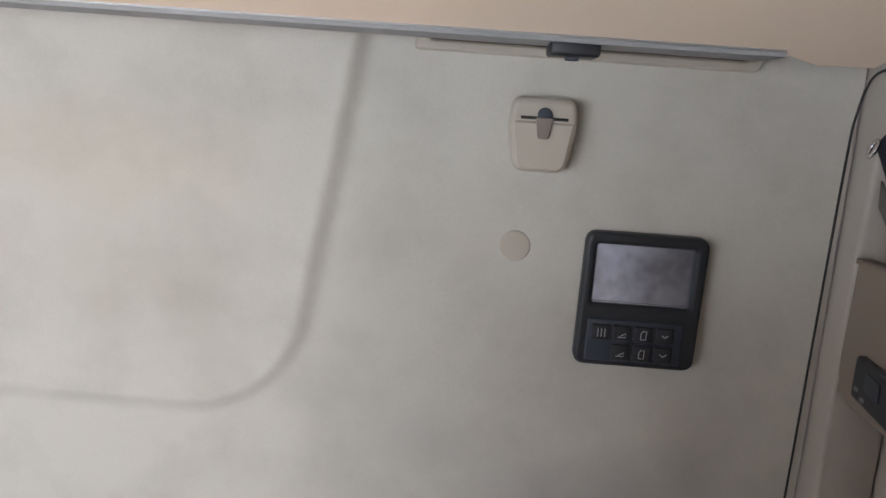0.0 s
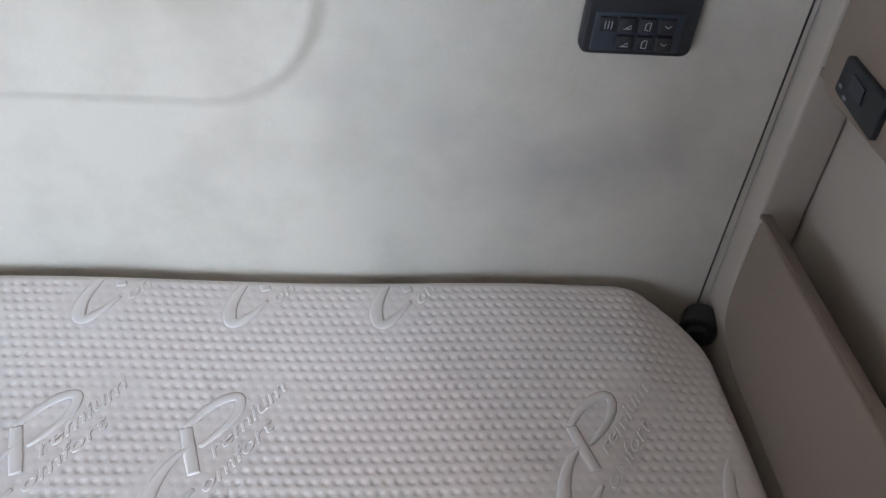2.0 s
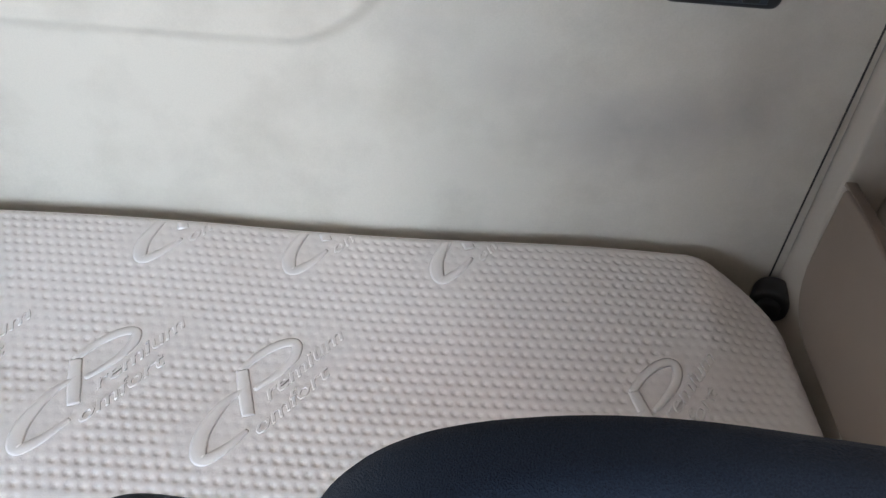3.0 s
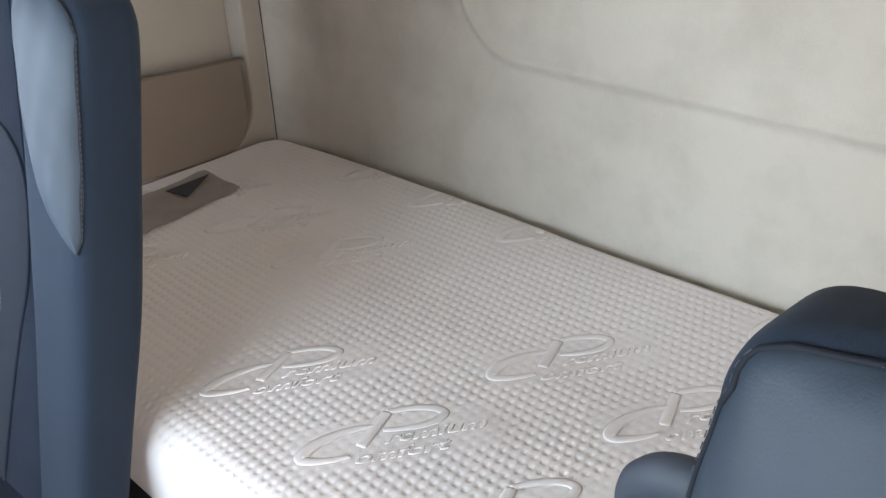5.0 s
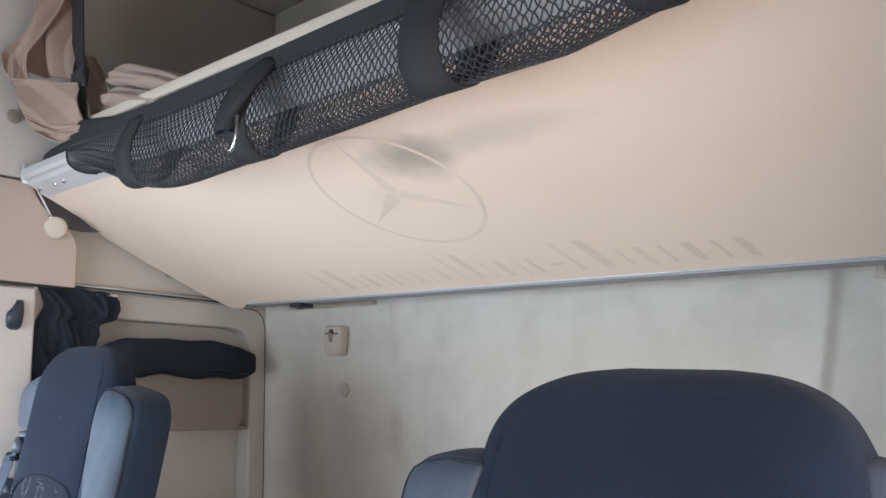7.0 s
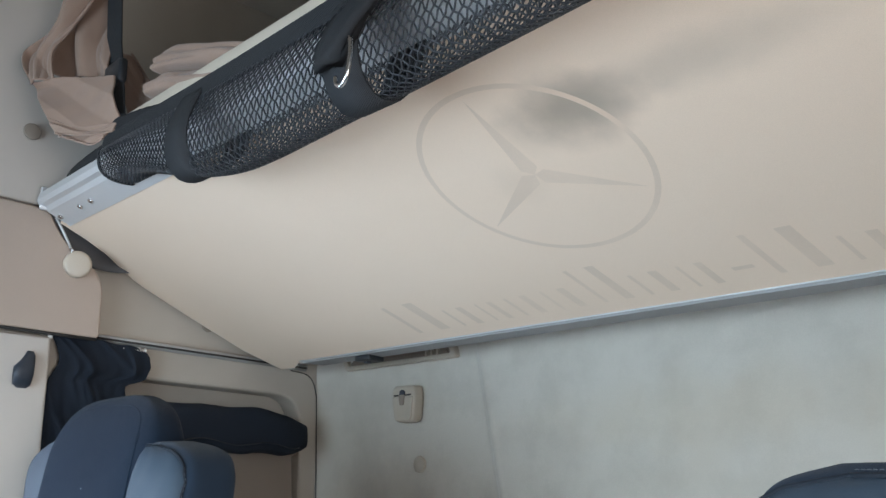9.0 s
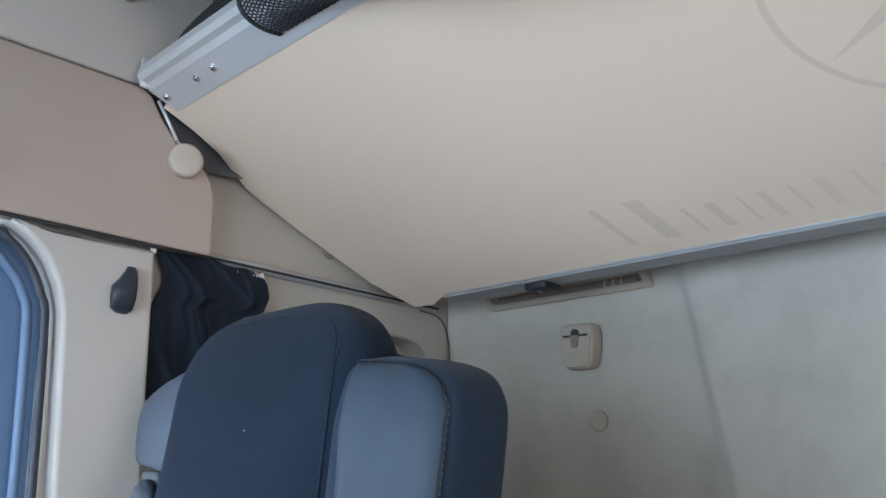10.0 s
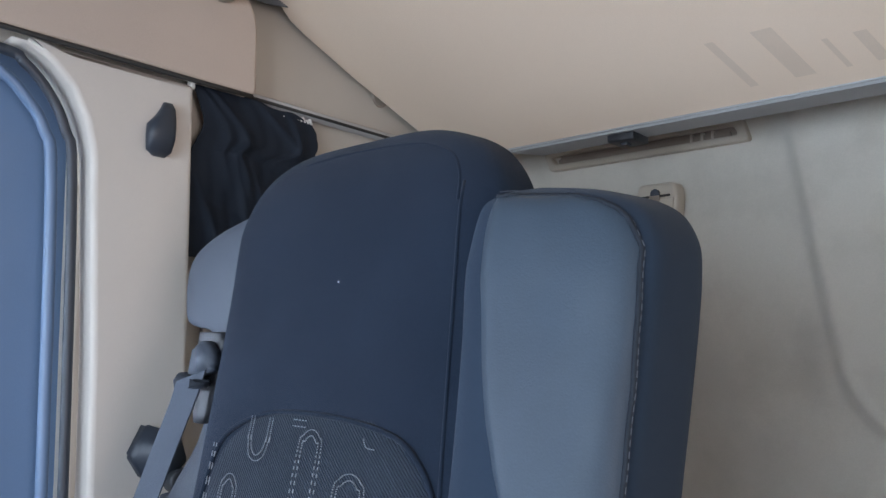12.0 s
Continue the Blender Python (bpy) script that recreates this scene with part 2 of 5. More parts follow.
M_GLASS = glass("window_glass", (0.93, 0.97, 1.0))
# Window reflections are put into the lens colour as pale and dark blotches.
M_LENS = material("ribbed_lens_painted_reflections", (0.56, 0.60, 0.70), 0.20, 900, 0.03, 26.0, 0.30, 0.05, 40, metal=0.9, tint=(0.20, 0.21, 0.25))


# ---------------------------------------------------------------- building helpers
def thing(name, at, label, category, group="", kind=""):
    ob = new(name)
    ob.empty_display_size = 0.05
    ob.location = at
    return tagged(ob, label, category, group, kind)


LEAN = {"now": None}


def lean_side(sign):
    """The cab sides close in and their trims climb a little towards the front."""
    LEAN["now"] = Matrix(((1, 0.012 * sign, 0, 0), (0, 1, 0, 0), (0, -0.055, 1, -0.0055), (0, 0, 0, 1)))


def lean_bunk():
    """The folded bunk tips up towards the front."""
    LEAN["now"] = Matrix(((1, 0, 0, 0), (0, 1, 0, 0), (0, -0.045, 1, -0.045 * 0.176), (0, 0, 0, 1)))


def lean_none(x=0.0, y=0.0, z=0.0):
    LEAN["now"] = Matrix.Translation((x, y, z)) if (x or y or z) else None


def put(name, mesh, mat, parent=None, label="", smooth=True):
    """Links a mesh given in cab metres, under its thing where there is one."""
    mesh.materials.append(mat)
    if LEAN["now"]:
        mesh.transform(LEAN["now"])
    if smooth:
        mesh.polygons.foreach_set("use_smooth", [True] * len(mesh.polygons))
    ob = new(name, mesh)
    if parent:
        ob.parent = parent
        shift = Vector((0, 0, 0)) if parent.parent else parent.location
        ob.matrix_parent_inverse = Matrix.Translation(-shift)
    return tagged(ob, label)


def part(name, bm, mat, parent=None, label="", smooth=True):
    mesh = bpy.data.meshes.new(name)
    bmesh.ops.recalc_face_normals(bm, faces=bm.faces)
    bm.to_mesh(mesh)
    bm.free()
    return put(name, mesh, mat, parent, label, smooth)


def shell(name, verts, faces, mat, parent=None, label="", smooth=True):
    mesh = bpy.data.meshes.new(name)
    mesh.from_pydata([tuple(v) for v in verts], [], faces)
    mesh.update()
    return put(name, mesh, mat, parent, label, smooth)


def block(x0, x1, y0, y1, z0, z1, bevel=0.0, steps=2, bm=None):
    bm = bm or bmesh.new()
    made = bmesh.ops.create_cube(bm, size=1.0)["verts"]
    for v in made:
        v.co = Vector((x0 + (v.co.x + 0.5) * (x1 - x0), y0 + (v.co.y + 0.5) * (y1 - y0), z0 + (v.co.z + 0.5) * (z1 - z0)))
    if bevel:
        edges = list({e for v in made for e in v.link_edges})
        bmesh.ops.bevel(bm, geom=edges, offset=bevel, segments=steps, affect="EDGES", profile=0.5)
    return bm


def cylinder(a, b, r0, r1=None, n=24, bevel=0.0, bm=None):
    bm = bm or bmesh.new()
    a, b = Vector(a), Vector(b)
    made = bmesh.ops.create_cone(bm, cap_ends=True, segments=n, radius1=r0, radius2=r0 if r1 is None else r1, depth=(b - a).length)["verts"]
    turn = (b - a).to_track_quat("Z", "Y").to_matrix().to_4x4()
    if bevel:
        rim = [e for e in {e for v in made for e in v.link_edges} if sum(len(f.verts) > 4 for f in e.link_faces) == 1]
        made = list({v for f in bmesh.ops.bevel(bm, geom=rim, offset=bevel, segments=3, affect="EDGES", profile=0.5)["faces"] for v in f.verts} | {v for v in made if v.is_valid})
    bmesh.ops.transform(bm, matrix=Matrix.Translation((a + b) / 2) @ turn, verts=made)
    return bm


def tube_data(points, r, n=6, closed=False):
    pts = [Vector(p) for p in points]
    verts, faces = [], []
    side = None
    for i, p in enumerate(pts):
        a = pts[(i - 1) % len(pts)] if (i or closed) else p
        b = pts[(i + 1) % len(pts)] if (i + 1 < len(pts) or closed) else p
        d = (b - a).normalized()
        if side is None:
            side = d.orthogonal().normalized()
        side = (side - d * side.dot(d)).normalized()
        up = d.cross(side)
        for k in range(n):
            w = 2 * math.pi * k / n
            verts.append(p + r * (math.cos(w) * side + math.sin(w) * up))
    loops = len(pts) if closed else len(pts) - 1
    for i in range(loops):
        j = (i + 1) % len(pts)
        for k in range(n):
            faces.append((i * n + k, i * n + (k + 1) % n, j * n + (k + 1) % n, j * n + k))
    if not closed:
        faces += [tuple(range(n))[::-1], tuple(len(verts) - n + k for k in range(n))]
    return verts, faces


def tube(name, points, r, mat, parent=None, label="", n=8, closed=False):
    return shell(name, *tube_data(points, r, n, closed), mat, parent, label)


def joined(pieces):
    """One vertex and face list from many."""
    verts, faces = [], []
    for v, f in pieces:
        k = len(verts)
        verts += list(v)
        faces += [tuple(i + k for i in q) for q in f]
    return verts, faces


def band(points, across, thick):
    """A flat strap along points; across gives its half width as a vector at each point."""
    pts = [Vector(p) for p in points]
    verts, faces = [], []
    for i, p in enumerate(pts):
        d = (pts[min(i + 1, len(pts) - 1)] - pts[max(i - 1, 0)]).normalized()
        w = Vector(across[i] if isinstance(across[0], (tuple, Vector)) else across)
        out = d.cross(w).normalized() * thick / 2
        verts += [p - w - out, p + w - out, p + w + out, p - w + out]
    for i in range(len(pts) - 1):
        for k in range(4):
            faces.append((4 * i + k, 4 * i + (k + 1) % 4, 4 * i + 4 + (k + 1) % 4, 4 * i + 4 + k))
    faces += [(3, 2, 1, 0), tuple(len(verts) - 4 + k for k in range(4))]
    return verts, faces


def loft_data(rings):
    n = len(rings[0])
    verts = [v for ring in rings for v in ring]
    faces = []
    for i in range(len(rings) - 1):
        for k in range(n):
            faces.append((i * n + k, i * n + (k + 1) % n, (i + 1) * n + (k + 1) % n, (i + 1) * n + k))
    faces += [tuple(range(n))[::-1], tuple(len(verts) - n + k for k in range(n))]
    return verts, faces


def oval(z, x0, x1, y0, y1, power=4.0, n=40):
    """A rounded oblong ring at height z."""
    ring = []
    for k in range(n):
        w = 2 * math.pi * k / n
        c, s = math.cos(w), math.sin(w)
        ring.append(Vector(((x0 + x1) / 2 + (x1 - x0) / 2 * math.copysign(abs(c) ** (2 / power), c),
                            (y0 + y1) / 2 + (y1 - y0) / 2 * math.copysign(abs(s) ** (2 / power), s), z)))
    return ring


def smooth_rows(rows, steps):
    """Glides through rows of numbers."""
    rows = np.array(rows, float)
    out = []
    for i in range(len(rows) - 1):
        p0, p1, p2, p3 = rows[max(i - 1, 0)], rows[i], rows[i + 1], rows[min(i + 2, len(rows) - 1)]
        for k in range(steps):
            t = k / steps
            out.append(0.5 * (2 * p1 + (p2 - p0) * t + (2 * p0 - 5 * p1 + 4 * p2 - p3) * t * t + (3 * p1 - p0 - 3 * p2 + p3) * t ** 3))
    out.append(rows[-1])
    return out


def rounded(points, radius, steps=8):
    """A closed outline with its corners rounded; radius may be a list."""
    out = []
    for i, p in enumerate(points):
        r = radius[i] if isinstance(radius, (list, tuple)) else radius
        p, a, b = Vector(p), Vector(points[i - 1]), Vector(points[(i + 1) % len(points)])
        if r <= 0:
            out.append(p)
            continue
        u, w = (a - p).normalized(), (b - p).normalized()
        start, stop = p + u * r, p + w * r
        for k in range(steps + 1):
            t = k / steps
            out.append((1 - t) ** 2 * start + 2 * t * (1 - t) * p + t * t * stop)
    return out


def plate(outer, holes, m, thick, bevel=0.0, steps=2):
    """A mesh of a flat plate with holes: outlines in its own plane, laid into the world by m."""
    data = bpy.data.curves.new("outline", "CURVE")
    data.dimensions, data.fill_mode = "2D", "BOTH"
    data.extrude = thick / 2 - bevel
    data.bevel_depth, data.bevel_resolution = bevel, steps
    data.offset = -bevel
    for ring in [outer, *holes]:
        s = data.splines.new("POLY")
        s.points.add(len(ring) - 1)
        for q, p in zip(s.points, ring):
            q.co = (p[0], p[1], 0, 1)
        s.use_cyclic_u = True
    ob = bpy.data.objects.new("outline", data)
    scene.collection.objects.link(ob)
    mesh = bpy.data.meshes.new_from_object(ob.evaluated_get(bpy.context.evaluated_depsgraph_get()))
    bpy.data.objects.remove(ob)
    bpy.data.curves.remove(data)
    mesh.transform(m)
    return mesh


def side_plane(sign, x0, slope):
    """Lays (y, z) outlines onto a cab side: x = sign * (x0 + slope * y), thickness outwards."""
    return Matrix(((slope * sign, 0, sign, sign * x0), (1, 0, 0, 0), (0, 1, 0, 0), (0, 0, 0, 1)))

# ---------------------------------------------------------------- the cab shell
def smooth01(a, b, v):
    t = np.clip((v - a) / (b - a), 0, 1)
    return t * t * (3 - 2 * t)


def rear_wall():
    xs, zs = np.linspace(-1.096, 1.096, 361), np.linspace(0.6, 2.46, 311)
    x, z = np.meshgrid(xs, zs)
    r = 0.12
    half = 0.492 + 0.165 * (z - 1.2)
    qx, qz = np.abs(x) - half + r, 1.104 + r - z
    d = np.hypot(np.maximum(qx, 0), np.maximum(qz, 0)) + np.minimum(np.maximum(qx, qz), 0) - r
    pad = 0.0095 * (1 - smooth01(-0.010, 0.011, d)) + 0.0038 * np.exp(-((d + 0.013) / 0.008) ** 2)
    cove = 0.014 * np.clip((np.abs(x) - 0.93) / 0.166, 0, 1) ** 2
    ripple = 0.0016 * np.sin(7 * x + 2 * z) * np.sin(5 * z + 1.3)
    y = -(pad + cove + ripple)
    n = len(xs)
    verts = np.stack([x, y, z], -1).reshape(-1, 3).tolist()
    faces = [(j * n + i, j * n + i + 1, (j + 1) * n + i + 1, (j + 1) * n + i) for j in range(len(zs) - 1) for i in range(n - 1)]
    k = len(verts)
    verts += [(-1.18, 0.012, 0.2), (1.18, 0.012, 0.2), (1.18, 0.012, 2.46), (-1.18, 0.012, 2.46),
              (-1.18, 0.07, 0.2), (1.18, 0.07, 0.2), (1.18, 0.07, 2.46), (-1.18, 0.07, 2.46)]
    faces += [tuple(k + i for i in q) for q in ((0, 1, 2, 3), (7, 6, 5, 4), (0, 4, 5, 1), (1, 5, 6, 2), (2, 6, 7, 3), (3, 7, 4, 0))]
    ob = shell("wall_north", verts, faces, M_WALL)
    return tagged(ob, "beige felt-lined rear cab wall with a raised padded panel, smudged", "wall", kind="structure")


rear_wall()

SLOPE = 0.02  # how far the cab sides close in towards the front, per metre
NICHE = rounded([(-0.62, 0.80), (-0.062, 0.80), (-0.062, 1.50), (-0.62, 1.50)], [0.02, 0.11, 0.07, 0.02])
DOORWAY = rounded([(-1.78, 0.25), (-0.825, 0.25), (-0.825, 1.556), (-1.78, 1.556)], [0.05, 0.05, 0.10, 0.10])


def side_wall(sign, name, label):
    lean_side(sign)
    outer = [(-2.05, 0.2), (-0.004, 0.2), (-0.004, 2.46), (-2.05, 2.46)]
    mesh = plate(outer, [NICHE, DOORWAY], side_plane(sign, 1.100 + 0.0325, SLOPE), 0.065, 0.006)
    wall = put(name, mesh, M_TRIM, smooth=False)
    tagged(wall, label, "wall", kind="structure")
    back = plate([(-0.70, 0.75), (-0.01, 0.75), (-0.01, 1.56), (-0.70, 1.56)], [], side_plane(sign, 1.100 + 0.074, SLOPE), 0.014)
    put("recess_back", back, M_TRIM, wall, smooth=False)
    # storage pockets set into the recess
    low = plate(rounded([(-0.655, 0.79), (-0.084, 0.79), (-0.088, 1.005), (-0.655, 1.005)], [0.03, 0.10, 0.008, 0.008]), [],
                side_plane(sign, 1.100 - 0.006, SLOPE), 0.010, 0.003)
    put("pocket_front", low, M_TRIM_DARK, wall, "taupe plastic pocket front, darkened for its shade")
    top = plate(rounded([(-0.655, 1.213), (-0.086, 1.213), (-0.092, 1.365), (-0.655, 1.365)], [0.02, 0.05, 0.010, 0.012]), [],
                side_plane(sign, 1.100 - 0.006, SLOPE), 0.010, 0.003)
    put("pocket_front", top, M_TRIM_DARK, wall, "taupe plastic pocket front, darkened for its shade")
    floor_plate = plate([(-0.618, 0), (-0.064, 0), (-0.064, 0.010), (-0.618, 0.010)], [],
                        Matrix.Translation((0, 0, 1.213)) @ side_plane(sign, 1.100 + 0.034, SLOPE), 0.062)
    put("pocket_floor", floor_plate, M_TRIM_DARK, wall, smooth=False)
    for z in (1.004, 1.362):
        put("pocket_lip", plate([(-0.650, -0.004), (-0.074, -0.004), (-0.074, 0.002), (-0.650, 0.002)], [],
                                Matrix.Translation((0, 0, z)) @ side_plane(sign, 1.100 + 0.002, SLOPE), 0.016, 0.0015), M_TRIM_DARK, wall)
    # the joint between the side trim and the rear wall
    seam = [(1.0805, -0.0145, 0.70), (1.0815, -0.0145, 0.9), (1.0842, -0.0148, 1.1), (1.0868, -0.0150, 1.36), (1.0885, -0.0155, 1.485),
            (1.0905, -0.0170, 1.515), (1.0920, -0.0260, 1.542), (1.0915, -0.0480, 1.557), (1.0905, -0.0950, 1.561)]
    seam = [tuple(p) for p in smooth_rows(seam, 5)]
    tube("joint_gasket", [(sign * x, y - 0.004, z) for x, y, z in seam], 0.0014, M_RUBBER, wall, "dark joint gasket", n=6)
    # pillar trim beside the doorway
    edge = [(-0.692, 0.2), (-0.692, 1.556), (-0.915, 1.556), (-0.900, 1.553), (-0.872, 1.538), (-0.848, 1.514), (-0.830, 1.478), (-0.822, 1.44), (-0.814, 1.20), (-0.808, 0.2)]
    put("pillar_trim", plate(edge, [], side_plane(sign, 1.046 + 0.03, 0.0), 0.06, 0.007, 3), M_PILLAR, wall, "light beige pillar trim")
    return wall


east = side_wall(1, "wall_east", "beige plastic cab side with storage pockets and an open doorway")
west = side_wall(-1, "wall_west", "beige plastic cab side with storage pockets beside the door")

lean_none()
front = plate([(-1.2, 0.2), (1.2, 0.2), (1.2, 2.46), (-1.2, 2.46)], [rounded([(-0.92, 0.95), (0.92, 0.95), (0.92, 1.72), (-0.92, 1.72)], 0.08)],
              Matrix(((1, 0, 0, 0), (0, 0, 1, -2.08), (0, 1, 0, 0), (0, 0, 0, 1))), SLOPE)
tagged(put("wall_south", front, M_TRIM, smooth=False), "plain front cab wall with the windscreen opening", "wall", kind="structure")
tagged(part("floor", block(-1.2, 1.2, -2.1, 0.07, 0.12, 0.2), M_FLOOR, smooth=False), "dark rubber cab floor", "floor", kind="structure")
tagged(part("ceiling", block(-1.2, 1.2, -2.1, 0.07, 2.46, 2.54), M_CEIL, smooth=False), "grey cloth headliner of the high roof", "ceiling", kind="structure")
tagged(shell("ground", [(-400, -400, -1.3), (400, -400, -1.3), (400, 400, -1.3), (-400, 400, -1.3)], [(0, 1, 2, 3)], M_GROUND, smooth=False),
       "pale concrete yard outside the cab", "ground", kind="structure")

# upper trim over the passenger door, and over the driver's doorway
for sign, wall in ((-1, west), (1, east)):
    lean_side(sign)
    panel = plate(rounded([(-1.90, 1.562), (-0.603, 1.562), (-0.603, 1.686), (-0.694, 1.752), (-0.722, 1.804), (-1.90, 1.804)], [0.01, 0.012, 0.035, 0.03, 0.02, 0.01]), [],
                  side_plane(sign, 1.036 + 0.012, 0.0), 0.024, 0.005, 3)
    put("upper_trim_panel", panel, M_LEATHER, wall, "taupe panel above the door")
    tube("panel_edge_bead", [(sign * 1.037, y, z) for y, z in ((-1.9, 1.5595), (-1.2, 1.5595), (-0.70, 1.5595), (-0.61, 1.5600))], 0.0035, M_RUBBER, wall, n=6)
    roof_side = plate([(-2.0, 1.808), (-0.62, 1.808), (-0.62, 2.455), (-2.0, 2.455)], [], side_plane(sign, 1.042 + 0.015, 0.0), 0.03, 0.004)
    put("roof_side_panel", roof_side, M_PILLAR, wall, "light roof side lining")
    # Added darker panel: the shade over the bunk is put into its colour.
    put("rear_roof_shade_panel", plate([(-0.618, 1.83), (-0.02, 1.60), (-0.02, 2.455), (-0.618, 2.455)], [], side_plane(sign, 1.046 + 0.015, 0.0), 0.03, 0.004), M_CEIL, wall, "rear roof side, darkened for the shade over the bunk")

lean_none()
# Darker sheet over the rear wall, added for the shade above the bunk.
tagged(put("wall_lining", plate([(-1.04, 1.90), (1.04, 1.90), (1.04, 2.455), (-1.04, 2.455)], [], Matrix(((1, 0, 0, 0), (0, 0, 1, -0.030), (0, 1, 0, 0), (0, 0, 0, 1))), 0.02, 0.004), M_CEIL),
       "darker sheet above the upper bunk, holding the shade there", "lining", kind="structure")

# passenger door with its window
lean_side(-1)
door = put("door_1", plate(rounded([(-1.80, 0.26), (-0.80, 0.26), (-0.80, 1.585), (-1.80, 1.585)], 0.06),
                           [rounded([(-1.72, 0.98), (-0.908, 0.98), (-0.908, 1.475), (-1.72, 1.475)], [0.05, 0.05, 0.09, 0.09])],
                           side_plane(-1, 1.118 + 0.02, 0.0), 0.04, 0.008, 3), M_DOOR)
tagged(door, "closed passenger door, window surround tinted with the sky's blue glare", "door", kind="structure")


def door_ring(dy, x, r, name, mat):
    pts = [(-0.829 - dy, 0.3), (-0.829 - dy, 1.0), (-0.832 - dy, 1.40), (-0.842 - dy, 1.466), (-0.862 - dy, 1.508 - dy * 0.5), (-0.892 - dy, 1.538 - dy * 0.7),
           (-0.93 - dy, 1.549 - dy), (-1.2, 1.552 - dy), (-1.7, 1.552 - dy)]
    tube(name, [(-x, p[0], p[1]) for p in smooth_rows(pts, 4)], r, mat, door, "", n=8)


door_ring(0.004, 1.068, 0.0065, "door_seal", M_NAVY)
door_ring(0.020, 1.090, 0.0075, "door_seal", M_DOOR)
pane = put("window_pane", plate(rounded([(-1.71, 0.99), (-0.915, 0.99), (-0.915, 1.468), (-1.71, 1.468)], 0.08), [], side_plane(-1, 1.150, 0.0), 0.005), M_GLASS, door, "clear side window glass", smooth=False)
pane.visible_shadow = False
lean_none()


M_BRIGHT = bpy.data.materials.new("bright_overcast_sky")
M_BRIGHT.use_nodes = True
glow = M_BRIGHT.node_tree.nodes["Principled BSDF"]
glow.inputs["Emission Color"].default_value, glow.inputs["Emission Strength"].default_value = (0.90, 0.96, 1.0, 1), 1.3
tagged(shell("backdrop", [(-60, -140, -1.3), (-60, 110, -1.3), (-60, 110, 70), (-60, -140, 70)], [(0, 1, 2, 3)], M_BRIGHT, smooth=False), "bright hazy distance beyond the side window", "backdrop", kind="structure")


# ---------------------------------------------------------------- lower bunk
def swell(x, y):
    """How far the mattress top rises over its mean level."""
    rear = smooth01(-0.34, -0.05, y) * smooth01(-1.05, -0.70, x) * (1 - smooth01(0.94, 1.05, x))
    ends = smooth01(0.55, 0.85, x) * (1 - smooth01(0.94, 1.05, x)) + 0.6 * (1 - smooth01(-0.95, -0.80, x))
    crown = 0.009 * np.exp(-((y + 0.42) / 0.20) ** 2) * smooth01(-0.45, 0.0, x)
    return crown + (0.017 + 0.007 * ends) * rear + 0.0035 * np.sin(4.1 * x + 0.7) * np.sin(6.3 * y + 0.4) + 0.002 * np.sin(11 * x + 3 * y)


